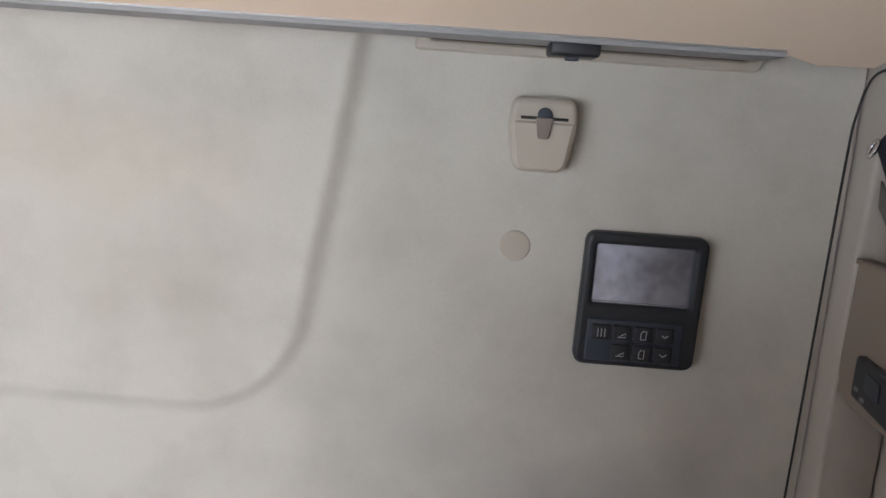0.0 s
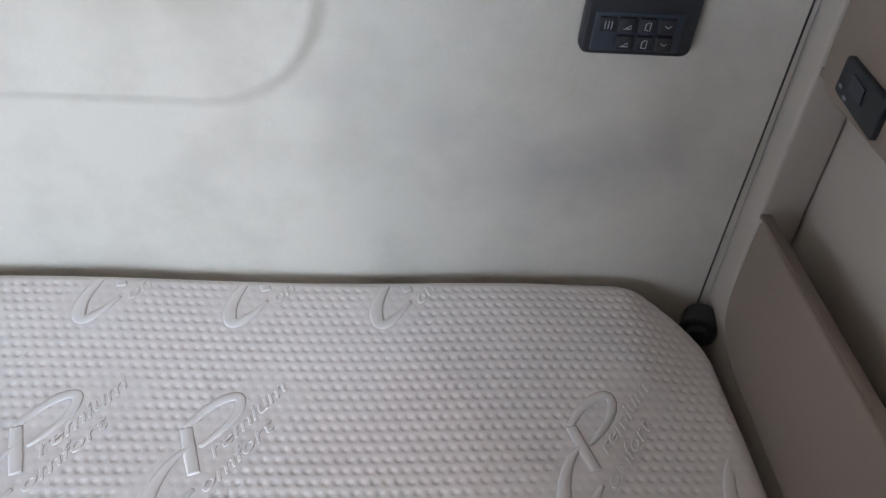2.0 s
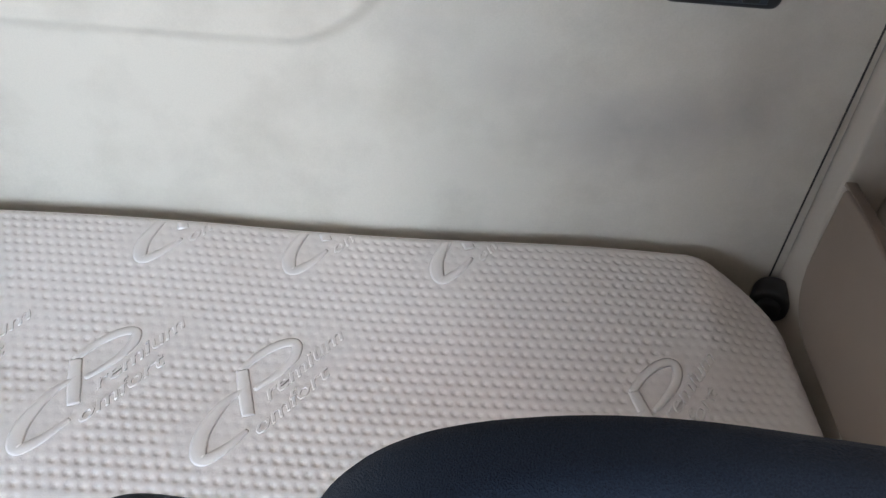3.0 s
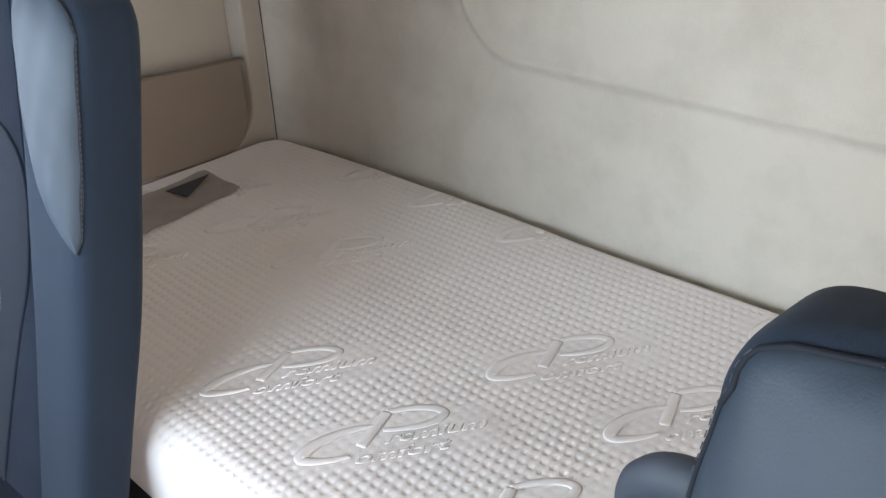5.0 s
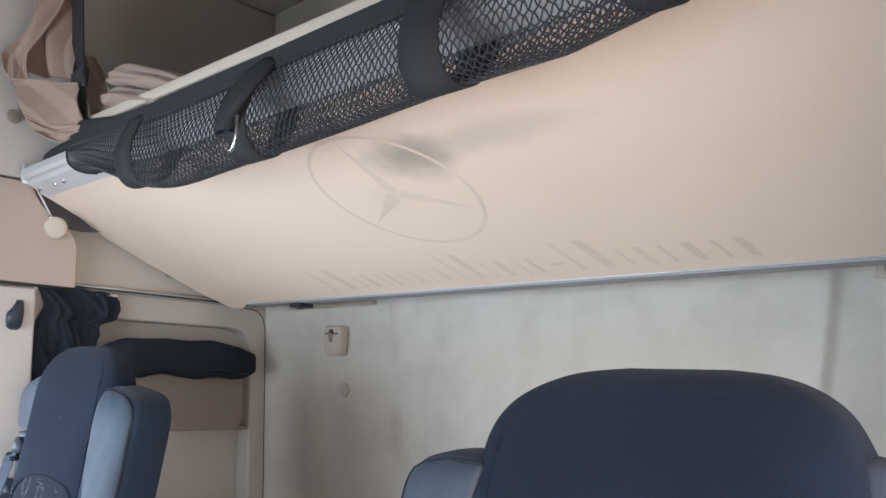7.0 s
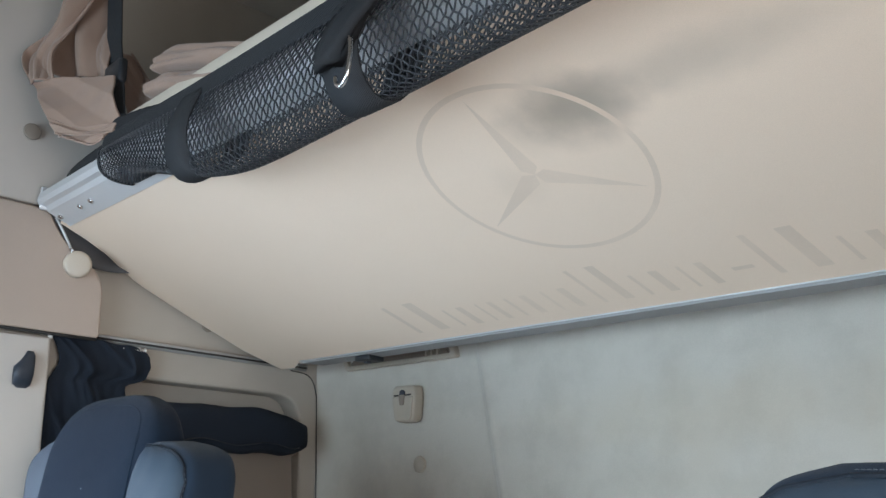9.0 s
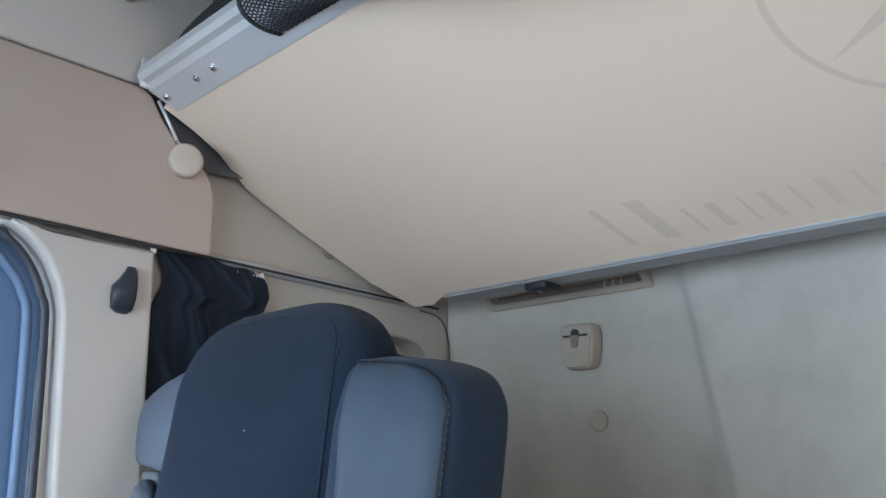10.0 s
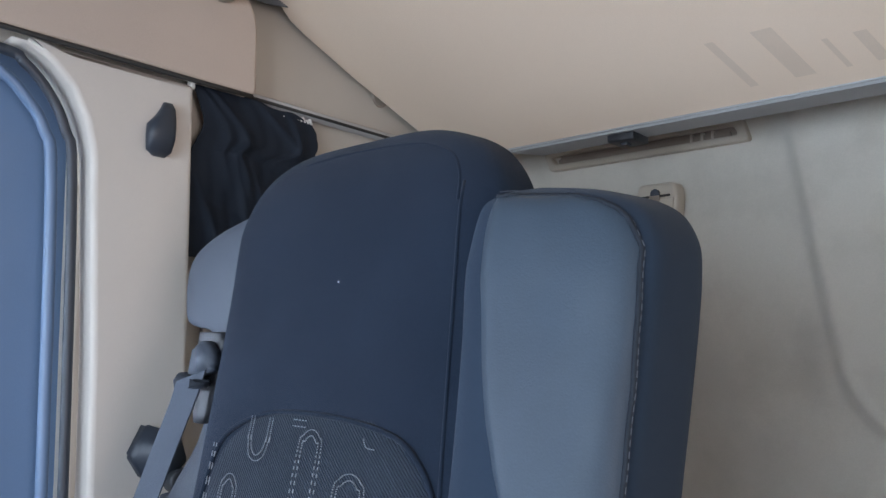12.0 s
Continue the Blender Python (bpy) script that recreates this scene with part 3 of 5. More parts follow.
def mattress():
    T = thing("mattress", (0, -0.38, 0.66), "white dimpled foam mattress with embossed lettering on the lower bunk", "mattress")
    nx, ny = 861, 301
    y_back, y_front, top = -0.018, -0.805, 0.806
    v = np.linspace(0, 1, ny)
    # denser rows near the rounded front edge
    y = y_back + (y_front - y_back) * v
    rr, rl = 0.15, 0.07
    back = np.clip(y - (y_back - rr), 0, rr)
    right = 1.064 - rr + np.sqrt(rr ** 2 - back ** 2) * 1.0
    back = np.clip(y - (y_back - rl), 0, rl)
    left = -1.088 + rl - np.sqrt(rl ** 2 - back ** 2)
    u = np.linspace(0, 1, nx)
    X = left[:, None] + (right - left)[:, None] * u[None, :]
    Y = np.repeat(y[:, None], nx, 1)
    # roll the edges over
    d_side = np.minimum(X - left[:, None], right[:, None] - X)
    d_back, d_front = y_back - Y, Y - y_front
    Z = np.full_like(X, top)
    for d, r in ((d_side, 0.030), (d_back, 0.024), (d_front, 0.060)):
        e = np.clip(r - d, 0, r)
        Z -= r - np.sqrt(np.maximum(r * r - e * e, 0))
    Z += swell(X, Y)
    # dimples on a hexagonal lattice, left out under the lettering
    a, pitch = 0.0146, 0.0160
    row = np.round(Y / pitch)
    off = np.where(np.mod(row, 2) > 0.5, 0.5, 0.0)
    cx = (np.round(X / a - off) + off) * a
    r2 = (X - cx) ** 2 + (Y - row * pitch) ** 2
    keep = np.ones_like(X)
    for px, py in LOGOS:
        p = (X - px) * LOGO_DIR[0] + (Y - py) * LOGO_DIR[1]
        q = -(X - px) * LOGO_DIR[1] + (Y - py) * LOGO_DIR[0]
        inside = smooth01(-0.01, 0.01, p) * (1 - smooth01(0.255, 0.28, p)) * (1 - smooth01(0.036, 0.050, np.abs(q - 0.014)))
        keep *= 1 - 0.75 * inside
    Z -= 0.0030 * keep * np.exp(-r2 / (2 * 0.0023 ** 2))
    verts = np.stack([X, Y, Z], -1).reshape(-1, 3)
    i, j = np.meshgrid(np.arange(nx - 1), np.arange(ny - 1))
    k = (j * nx + i).ravel()
    faces = np.stack([k, k + nx, k + nx + 1, k + 1], 1)
    # sides
    rim = np.concatenate([np.arange(nx), (np.arange(1, ny) * nx + nx - 1), (ny - 1) * nx + np.arange(nx - 2, -1, -1), np.arange(ny - 2, 0, -1) * nx])
    low = verts[rim].copy()
    low[:, 2] = 0.67
    base = len(verts)
    verts = np.concatenate([verts, low])
    m = len(rim)
    q = np.arange(m)
    sides = np.stack([rim, rim[(q + 1) % m], base + (q + 1) % m, base + q], 1)
    faces = np.concatenate([faces, sides])
    mesh = bpy.data.meshes.new("cover")
    mesh.vertices.add(len(verts))
    mesh.vertices.foreach_set("co", verts.ravel())
    mesh.loops.add(4 * len(faces))
    mesh.loops.foreach_set("vertex_index", faces.ravel())
    mesh.polygons.add(len(faces))
    mesh.polygons.foreach_set("loop_start", np.arange(0, 4 * len(faces), 4))
    mesh.update(calc_edges=True)
    mesh.validate()
    put("cover", mesh, M_MATTRESS, T)
    return T


def letters(words, size, thick, m, shear=0.0):
    data = bpy.data.curves.new("words", "FONT")
    data.body, data.size, data.extrude, data.shear = words, size, thick / 2, shear
    data.resolution_u = 2
    data.bevel_depth, data.bevel_resolution = thick * 0.35, 1
    ob = bpy.data.objects.new("words", data)
    scene.collection.objects.link(ob)
    mesh = bpy.data.meshes.new_from_object(ob.evaluated_get(bpy.context.evaluated_depsgraph_get()))
    bpy.data.objects.remove(ob)
    bpy.data.curves.remove(data)
    mesh.transform(m)
    return mesh


LOGO_DIR = (0.58, 0.8146)
# three rows of lettering in groups of three
LOGOS = [(x + 0.010, -0.124) for x in (-0.750, -0.540, -0.318, 0.161, 0.364, 0.569)] + [(x, -0.430) for x in (-0.975, -0.770, -0.565, -0.073, 0.121, 0.322, 0.803, 1.008)] \
    + [(x, -0.712) for x in (-0.853, -0.358, -0.148, 0.062, 0.535, 0.738)]


def strokes(lines, r):
    return joined([tube_data(line, r, 6) for line in lines])


def embossing(T):
    def curve(pts, n=5):
        return [tuple(p) for p in smooth_rows([(*p, 0) for p in pts], n)]
    def swell_band(path, widths):
        """A raised stroke: a flattened tube whose width changes along the path."""
        pts = [Vector(p) for p in curve(path)]
        wide = np.interp(np.linspace(0, 1, len(pts)), np.linspace(0, 1, len(widths)), widths)
        rings = []
        for i, p in enumerate(pts):
            d = (pts[min(i + 1, len(pts) - 1)] - pts[max(i - 1, 0)]).normalized()
            side = Vector((-d.y, d.x, 0))
            rings.append([p + side * float(wide[i]) * math.cos(w) + Vector((0, 0, 0.0018 * math.sin(w))) for w in (2 * math.pi * q / 8 for q in range(8))])
        return loft_data(rings)

    bands = [swell_band([(0.112, 0.040), (0.085, 0.042), (0.055, 0.036), (0.026, 0.024), (0.007, 0.008), (0.005, -0.003), (0.022, -0.009), (0.045, -0.011), (0.068, -0.010)], [0.003, 0.006, 0.0085, 0.0105, 0.0095, 0.0075, 0.0055, 0.003]),
             swell_band([(0.084, 0.005), (0.098, 0.024), (0.114, 0.045), (0.130, 0.065)], [0.008, 0.0088, 0.0088, 0.008]),
             swell_band([(0.128, 0.066), (0.160, 0.067), (0.192, 0.060), (0.208, 0.046), (0.196, 0.033), (0.172, 0.027), (0.146, 0.027), (0.118, 0.030)], [0.005, 0.006, 0.007, 0.0075, 0.007, 0.006, 0.005, 0.003])]
    swoosh = bpy.data.meshes.new("swoosh")
    v, f = joined(bands)
    swoosh.from_pydata([tuple(p) for p in v], [], f)
    upper = letters("remium", 0.036, 0.0016, Matrix.Translation((0.114, 0.003, 0)) @ Matrix.Diagonal((1.27, 0.80, 1, 1)), 0.45)
    lower = letters("omfort", 0.036, 0.0016, Matrix.Translation((0.068, -0.026, 0)) @ Matrix.Diagonal((1.25, 0.80, 1, 1)), 0.45)
    bm = bmesh.new()
    for mesh in (swoosh, upper, lower):
        bm.from_mesh(mesh)
    c, s = LOGO_DIR
    bmesh.ops.transform(bm, matrix=Matrix.Translation((0.006, 0.002, 0)) @ Matrix.Diagonal((0.94, 0.94, 1, 1)), verts=bm.verts)
    bmesh.ops.transform(bm, matrix=Matrix(((c, -s, 0, 0), (s, c, 0, 0), (0, 0, 1, 0), (0, 0, 0, 1))), verts=bm.verts)
    for px, py in LOGOS:
        one = bm.copy()
        bmesh.ops.translate(one, vec=(px, py, 0), verts=one.verts)
        for co, no in (((0, -0.765, 0), (0, -1, 0)), ((0, -0.040, 0), (0, 1, 0)), ((1.02, 0, 0), (1, 0, 0)), ((-1.05, 0, 0), (-1, 0, 0))):
            bmesh.ops.bisect_plane(one, geom=[*one.verts, *one.edges, *one.faces], plane_co=co, plane_no=no, clear_outer=True)
        if len(one.verts) < 12:
            one.free()
            continue
        for w in one.verts:
            x, y = w.co.x, w.co.y
            edge = max(0.0, 0.060 - (y + 0.805))
            w.co.z += 0.8065 + float(swell(x, y)) - (0.060 - math.sqrt(max(0.0036 - edge * edge, 0)))
        part("embossed_lettering", one, M_EMBOSS, T, "raised white lettering: Premium Comfort")
    bm.free()


embossing(mattress())

base = thing("lower_bunk", (0, -0.36, 0.2), "dark slate bunk box under the white mattress", "bunk")
part("box", block(-1.05, 1.03, -0.755, -0.02, 0.2, 0.64, 0.01), M_NAVY, base)
part("front_rail", block(-1.06, 1.04, -0.82, -0.755, 0.60, 0.665, 0.012), M_BLACK, base, "black front edge rail")

# a clear document sleeve left on the mattress
sleeve = thing("document_sleeve", (-0.91, -0.36, 0.805), "crumpled grey plastic sleeve lying on the white mattress", "plastic sleeve")
sv, sf = [], []
for b in range(13):
    for a in range(9):
        p, q = a / 8, b / 12
        x = -1.020 + p * 0.150 + 0.03 * q
        y = -0.262 - 0.26 * q - 0.012 * p
        sv.append((x, y, 0.8105 + float(swell(x, y)) + 0.0016 * math.sin(9 * p + 14 * q) + 0.0012 * math.sin(23 * q - 5 * p)))
for b in range(12):
    for a in range(8):
        k = b * 9 + a
        sf.append((k, k + 1, k + 10, k + 9))
shell("sleeve", sv, sf, M_PAPER, sleeve)
bm = bmesh.new()
tri = [(-0.975, -0.385), (-0.978, -0.280), (-0.915, -0.372)]
low = [bm.verts.new((x, y, 0.8140 + float(swell(x, y)))) for x, y in tri]
high = [bm.verts.new((x, y, 0.8160 + float(swell(x, y)))) for x, y in tri]
bm.faces.new(low[::-1])
bm.faces.new(high)
for k in range(3):
    bm.faces.new((low[k], low[(k + 1) % 3], high[(k + 1) % 3], high[k]))
part("folded_insert", bm, M_NAVY, sleeve, "dark green-grey folded insert", smooth=False)

knob = thing("adjuster_knob", (1.068, -0.055, 0.70), "black round adjuster knob beside the mattress corner", "knob")
part("dial", cylinder((1.072, -0.066, 0.764), (1.090, -0.026, 0.764), 0.030, 0.028, 28, 0.006), M_BLACK, knob)
part("hub", cylinder((1.068, -0.077, 0.764), (1.073, -0.064, 0.764), 0.016, 0.018, 20, 0.003), M_BLACK, knob)


# ---------------------------------------------------------------- on the rear wall
def coat_hook(sign):
    h = 0.753 if sign > 0 else 0.755
    T = thing("coat_hook", (sign * h, -0.012, 1.42), "beige plastic folding coat hook on the felt rear wall", "coat hook", "hooks on the rear wall")
    s = sign
    outline = rounded([(-0.030, -0.041), (0.028, -0.041), (0.038, 0.012), (0.034, 0.040), (-0.034, 0.040), (-0.038, 0.012)], [0.014, 0.014, 0.010, 0.012, 0.012, 0.010])
    lay = Matrix(((s, 0, 0, s * h), (0, 0, 1, -0.016), (0, 1, 0, 1.464), (0, 0, 0, 1)))
    put("body", plate(outline, [], lay, 0.030, 0.006, 3), M_IVORY_WARM, T)
    flap = rounded([(-0.026, -0.037), (0.025, -0.037), (0.033, 0.015), (-0.033, 0.015)], [0.010, 0.010, 0.003, 0.003])
    lay2 = Matrix(((s, 0, 0, s * h), (0, 0, 1, -0.0315), (0, 1, 0, 1.463), (0, 0, 0, 1)))
    put("flap", plate(flap, [], lay2, 0.006, 0.002), M_IVORY_WARM, T)
    part("split", block(s * h - 0.026, s * h + 0.026, -0.0348, -0.030, 1.4806, 1.4838, 0.001), M_RUBBER, T, "dark gap above the flap", smooth=False)
    part("screw_recess", cylinder((s * h, -0.0352, 1.486), (s * h, -0.026, 1.486), 0.0082, 0.0074, 22, 0.001), M_NAVY, T, "dark screw recess")
    key = rounded([(-0.0062, -0.004), (0.0062, -0.004), (0.0098, 0.019), (-0.0098, 0.019)], [0.004, 0.004, 0.002, 0.002])
    put("finger_slot", plate(key, [], Matrix(((s, 0, 0, s * h), (0, 0, 1, -0.0350), (0, 1, 0, 1.464), (0, 0, 0, 1))), 0.003, 0.001), M_TRIM_DARK, T, "darker keyhole recess")
    return T


M_IVORY_WARM = material("warm_beige_plastic", (0.50, 0.435, 0.35), 0.5, 1200, 0.04, 6.0, 0.05, 0.08)

M_CAP = material("taupe_plastic_cap", (0.33, 0.275, 0.225), 0.55, 1200, 0.04, 6.0, 0.05, 0.08)


def wall_button(x, z, y, r, n_dir, mat, name="cover_cap"):
    T = tagged(part(name, cylinder((x, y, z), (x + n_dir[0], y + n_dir[1], z + n_dir[2]), r, r * 0.96, 32, 0.0015), mat),
               "round flush beige plastic cover cap in the lining", "cover cap", "cover caps")
    return T


def wall_vent(sign):
    a, b, low = 0.604, 0.982, 1.5465 if sign > 0 else 1.5540
    T = thing("slot_vent", (sign * 0.795, -0.004, 1.55), "long beige plastic slot vent in the rear wall", "vent", "slot vents")
    lay = Matrix(((sign, 0, 0, 0), (0, 0, 1, -0.006), (0, 1, 0, 0), (0, 0, 0, 1)))
    put("bezel", plate(rounded([(a, low), (b, low), (b + 0.014, 1.592), (a + 0.012, 1.592)], 0.008), [rounded([(a + 0.018, low + 0.0115), (b - 0.014, low + 0.0115), (b - 0.004, 1.580), (a + 0.026, 1.580)], 0.005)],
                       lay, 0.016, 0.003), M_IVORY_WARM, T)
    part("slot", block(min(sign * a, sign * b) + 0.02, max(sign * a, sign * b) - 0.012, -0.0055, -0.0015, 1.556, 1.582), M_TRIM_DARK, T, "dark slot", smooth=False)
    put("blade", plate(rounded([(a + 0.03, 1.564), (b - 0.02, 1.564), (b - 0.018, 1.574), (a + 0.032, 1.574)], 0.003), [], Matrix.Translation((0, -0.002, 0)) @ lay, 0.006, 0.001), M_TRIM_DARK, T)
    for k in range(3):
        x = sign * (a + 0.060 + 0.018 * k)
        part("clip_tooth", block(x - 0.002, x + 0.002, -0.013, -0.006, 1.564, 1.578), M_IVORY_WARM, T, smooth=False)
    return T


def light_panel():
    T = thing("bunk_light_panel", (0.889, -0.004, 1.20), "black bunk control panel with reading lamp lens and symbol buttons", "control panel")
    lay = lambda y: Matrix(((1, 0, 0, 0), (0, 0, 1, y), (0, 1, 0, 0), (0, 0, 0, 1)))
    put("housing", plate(rounded([(0.817, 1.205), (0.957, 1.205), (0.959, 1.363), (0.819, 1.363)], 0.014), [rounded([(0.831, 1.280), (0.943, 1.280), (0.944, 1.349), (0.832, 1.349)], 0.004)],
                         lay(-0.010), 0.020, 0.005, 3), M_BLACK, T)
    part("lamp_backing", block(0.826, 0.949, -0.006, -0.003, 1.275, 1.354), M_NAVY, T, smooth=False)
    steps = 68
    lv = []
    for k in range(steps + 1):
        z, y = 1.280 + 0.069 * k / steps, -0.0128 + 0.00018 * (k % 2)
        lv += [(0.8325, y, z), (0.9425, y, z)]
    shell("lens", lv + [(0.8325, -0.006, 1.280), (0.9425, -0.006, 1.280), (0.8325, -0.006, 1.349), (0.9425, -0.006, 1.349)],
          [(2 * k, 2 * k + 1, 2 * k + 3, 2 * k + 2) for k in range(steps)] + [(0, 1, 2 * steps + 3, 2 * steps + 2), (2 * steps, 2 * steps + 1, 2 * steps + 5, 2 * steps + 4)],
          M_LENS, T, "clear ribbed lamp lens", smooth=False)
    part("button_field", block(0.829, 0.940, -0.0215, -0.017, 1.211, 1.262, 0.002), M_NAVY, T)
    for r, z in enumerate((1.247, 1.224)):
        for c in range(4):
            x = 0.845 + c * 0.0245
            if r == 1 and c == 0:
                continue
            key = part("button", block(x - 0.0105, x + 0.0105, -0.026, -0.0205, z - 0.0095, z + 0.0095, 0.0018), M_BLACK, T)
            marks = [[(x - 0.004 + 0.004 * k, -0.0265, z - 0.005 + 0.010 * q / 4) if not q % 2 else (x - 0.003 + 0.004 * k, -0.0265, z - 0.005 + 0.010 * q / 4) for q in range(5)] for k in range(3)]
            if (r, c) == (0, 0):
                lines = marks
            elif c == 2:
                lines = [[(x - 0.003, -0.0265, z - 0.005), (x - 0.003, -0.0265, z + 0.002), (x - 0.001, -0.0265, z + 0.005), (x + 0.003, -0.0265, z + 0.005), (x + 0.003, -0.0265, z - 0.005), (x - 0.003, -0.0265, z - 0.005)]]
            elif c == 1:
                lines = [[(x - 0.005, -0.0265, z - 0.004), (x + 0.004, -0.0265, z - 0.004), (x + 0.004, -0.0265, z + 0.001), (x - 0.002, -0.0265, z - 0.003)]]
            else:
                lines = [[(x - 0.004, -0.0265, z + 0.002), (x, -0.0265, z - 0.001), (x + 0.004, -0.0265, z + 0.002)]]
            v, f = strokes(lines, 0.00045)
            shell("symbol", v, f, M_SYMBOL, key, "pale printed symbol")
    for ob in T.children_recursive:
        ob.data.transform(Matrix.Translation((-0.004, 0, -0.003)))
    return T


for sign in (-1, 1):
    coat_hook(sign)
    wall_button(sign * 0.735, 1.333, 0.002, 0.0185, (0, -0.006, 0), M_IVORY_WARM)
    wall_vent(sign)
light_panel()


# ---------------------------------------------------------------- folded upper bunk
RAKE = -0.4279  # rise of the underside towards the front, per metre of y


def under(x, y, drop=0.0):
    """A place on the tilted underside of the upper bunk."""
    return Vector((x, y, 1.562 + RAKE * (y + 0.176) - drop))


def upper_bunk():
    T = thing("upper_bunk", (0, -0.44, 1.66), "folding upper bunk with beige printed underside and aluminium rails", "bunk")
    half = [(0.948, -0.176), (0.985, -0.160), (1.036, -0.162), (1.066, -0.25), (1.072, -0.40), (1.070, -0.495), (1.066, -0.525), (1.028, -0.602), (1.020, -0.65), (1.020, -0.703)]
    ring = [tuple(p) for p in half] + [(-x, y) for x, y in reversed(half)]
    v = [under(x, y) for x, y in ring] + [under(x, y) + Vector((0, 0.008, 0.022)) for x, y in ring]
    n = len(ring)
    f = [tuple(range(n)), tuple(range(2 * n - 1, n - 1, -1))] + [(k, (k + 1) % n, n + (k + 1) % n, n + k) for k in range(n)]
    bm = bmesh.new()
    vs = [bm.verts.new(p) for p in v]
    for q in f:
        bm.faces.new([vs[k] for k in q])
    part("underside_board", bm, M_UNDER, T, "beige board with faded taupe print", smooth=False)

    # faded print: a ring with three tapering spokes, and a row of plain bars
    slope = Vector((0, 1, RAKE)).normalized()
    def on(x, s):
        return under(0, -0.477, 0.0004) + Vector((x, 0, 0)) + slope * s
    ringv, ringf = [], []
    for k in range(72):
        w = 2 * math.pi * k / 72
        for r in (0.154, 0.162):
            ringv.append(on(-0.006 + r * math.cos(w), r * math.sin(w)))
    ringf = [(2 * k, 2 * k + 1, (2 * k + 3) % 144, (2 * k + 2) % 144) for k in range(72)]
    shell("printed_ring", ringv, ringf, M_PRINT, T, "faded taupe printed ring", smooth=False)
    for k in range(3):
        w = math.radians(-90 + 120 * k)
        c, s = math.cos(w), math.sin(w)
        tip, a, b = (0.148, 0.0), (0.013, 0.0135), (0.013, -0.0135)
        pts = [on(-0.006 + p * c - q * s, p * s + q * c) for p, q in (tip, a, (0.0, 0.0), b)]
        shell("printed_spoke", pts, [(0, 1, 2, 3)], M_PRINT, T, smooth=False)
    # pairs of slanting bars stand for the maker's name
    x = -0.520
    widths = [0.105, 0.062, 0.050, 0.060, 0.062, 0.070, 0.062, 0.052, 0.030, 0.090, 0.062, 0.075, 0.066]
    tall = [1, 0, 0, 0, 0, 1, 0, 0, 2, 1, 0, 0, 0]
    for w, h in zip(widths, tall):
        s0, s1 = {0: (0.238, 0.292), 1: (0.200, 0.292), 2: (0.262, 0.270)}[h]
        lean = 0.10 * (s1 - s0)
        bars = [(x, w)] if h == 2 else [(x, 0.11 * w), (x + 0.55 * w, 0.24 * w)]
        for p, wide in bars:
            rows = [(p - lean, s0), (p + wide - lean, s0), (p + wide + lean, s1), (p + lean, s1)]
            shell("printed_bar", [on(*q) for q in rows], [(0, 1, 2, 3)], M_PRINT, T, "faded taupe printed bar", smooth=False)
        x += w + 0.0165

    # rear profile
    prof = [(-0.180, 1.5660), (-0.178, 1.5590), (-0.134, 1.5575), (-0.126, 1.5625), (-0.130, 1.605), (-0.172, 1.598)]
    for x0, x1 in ((-0.938, 0.950),):
        ends = [[Vector((x0 + (0.035 if (y > -0.14) else 0), y, z)) for y, z in prof], [Vector((x1 - (0.012 if (y > -0.14) else 0), y, z)) for y, z in prof]]
        shell("rear_profile", *loft_data(ends), M_ALU_PAINT, T, "grey metal rear profile", smooth=False)
    part("profile_lip", block(-0.936, 0.948, -0.1822, -0.1792, 1.5650, 1.5682, 0.0008), M_WHITE, T, "thin pale lip along the profile", smooth=False)
    tube("profile_rim", [(-0.936, -0.1815, 1.5640), (0.0, -0.1815, 1.5640), (0.948, -0.1815, 1.5640)], 0.0013, M_ALU, T, "bright metal rim", n=6)
    for s, x0 in ((1, 0.740), (-1, -0.752)):
        part("latch", block(x0, x0 + 0.046, -0.172, -0.128, 1.5475, 1.562, 0.003), M_BLACK, T, "black plastic latch")
        part("latch_button", block(x0 + 0.016, x0 + 0.028, -0.160, -0.148, 1.5440, 1.5485, 0.001), M_NAVY, T)

    # front extrusion
    prof = [(-0.690, 1.7800), (-0.735, 1.7985), (-0.742, 1.8060), (-0.752, 1.8080), (-0.757, 1.8160), (-0.752, 1.8330), (-0.740, 1.8420), (-0.700, 1.8460), (-0.690, 1.8300)]
    ends = [[Vector((x, y, z)) for y, z in prof] for x in (-1.002, 1.002)]
    shell("front_extrusion", *loft_data(ends), M_ALU, T, "satin aluminium front rail", smooth=False)
    for x in (-0.985, -0.893, -0.846, 0.985, 0.893, 0.846):
        c = Vector((x, -0.716, 1.7898))
        nrm = Vector((0, -0.38, -0.925))
        screw = part("screw", cylinder(c - nrm * 0.002, c + nrm * 0.003, 0.0062, 0.0052, 18, 0.001), M_STEEL, T, "bright dome screw")
        part("socket", cylinder(c + nrm * 0.001, c + nrm * 0.0034, 0.0024, 0.0024, 6), M_RUBBER, screw)
    part("end_cap", block(-1.0045, -0.996, -0.752, -0.70, 1.800, 1.846, 0.003), M_ALU, T)
    # dark padded cover of the upper mattress
    cover = [oval(z, -1.02, 1.02, y0, -0.24, 8.0, 48) for z, y0 in ((1.842, -0.744), (1.850, -0.751), (1.858, -0.751), (1.866, -0.735))]
    shell("mattress_cover", *loft_data(cover), M_COVER, T, "black mattress cover edge")
    return T


lean_bunk()
bunk = upper_bunk()


# ---------------------------------------------------------------- safety net on the bunk's front
SLACK = [(-0.764, 1.829), (-0.778, 1.790), (-0.791, 1.745), (-0.788, 1.698), (-0.766, 1.672), (-0.738, 1.676), (-0.718, 1.700), (-0.705, 1.736), (-0.700, 1.784)]
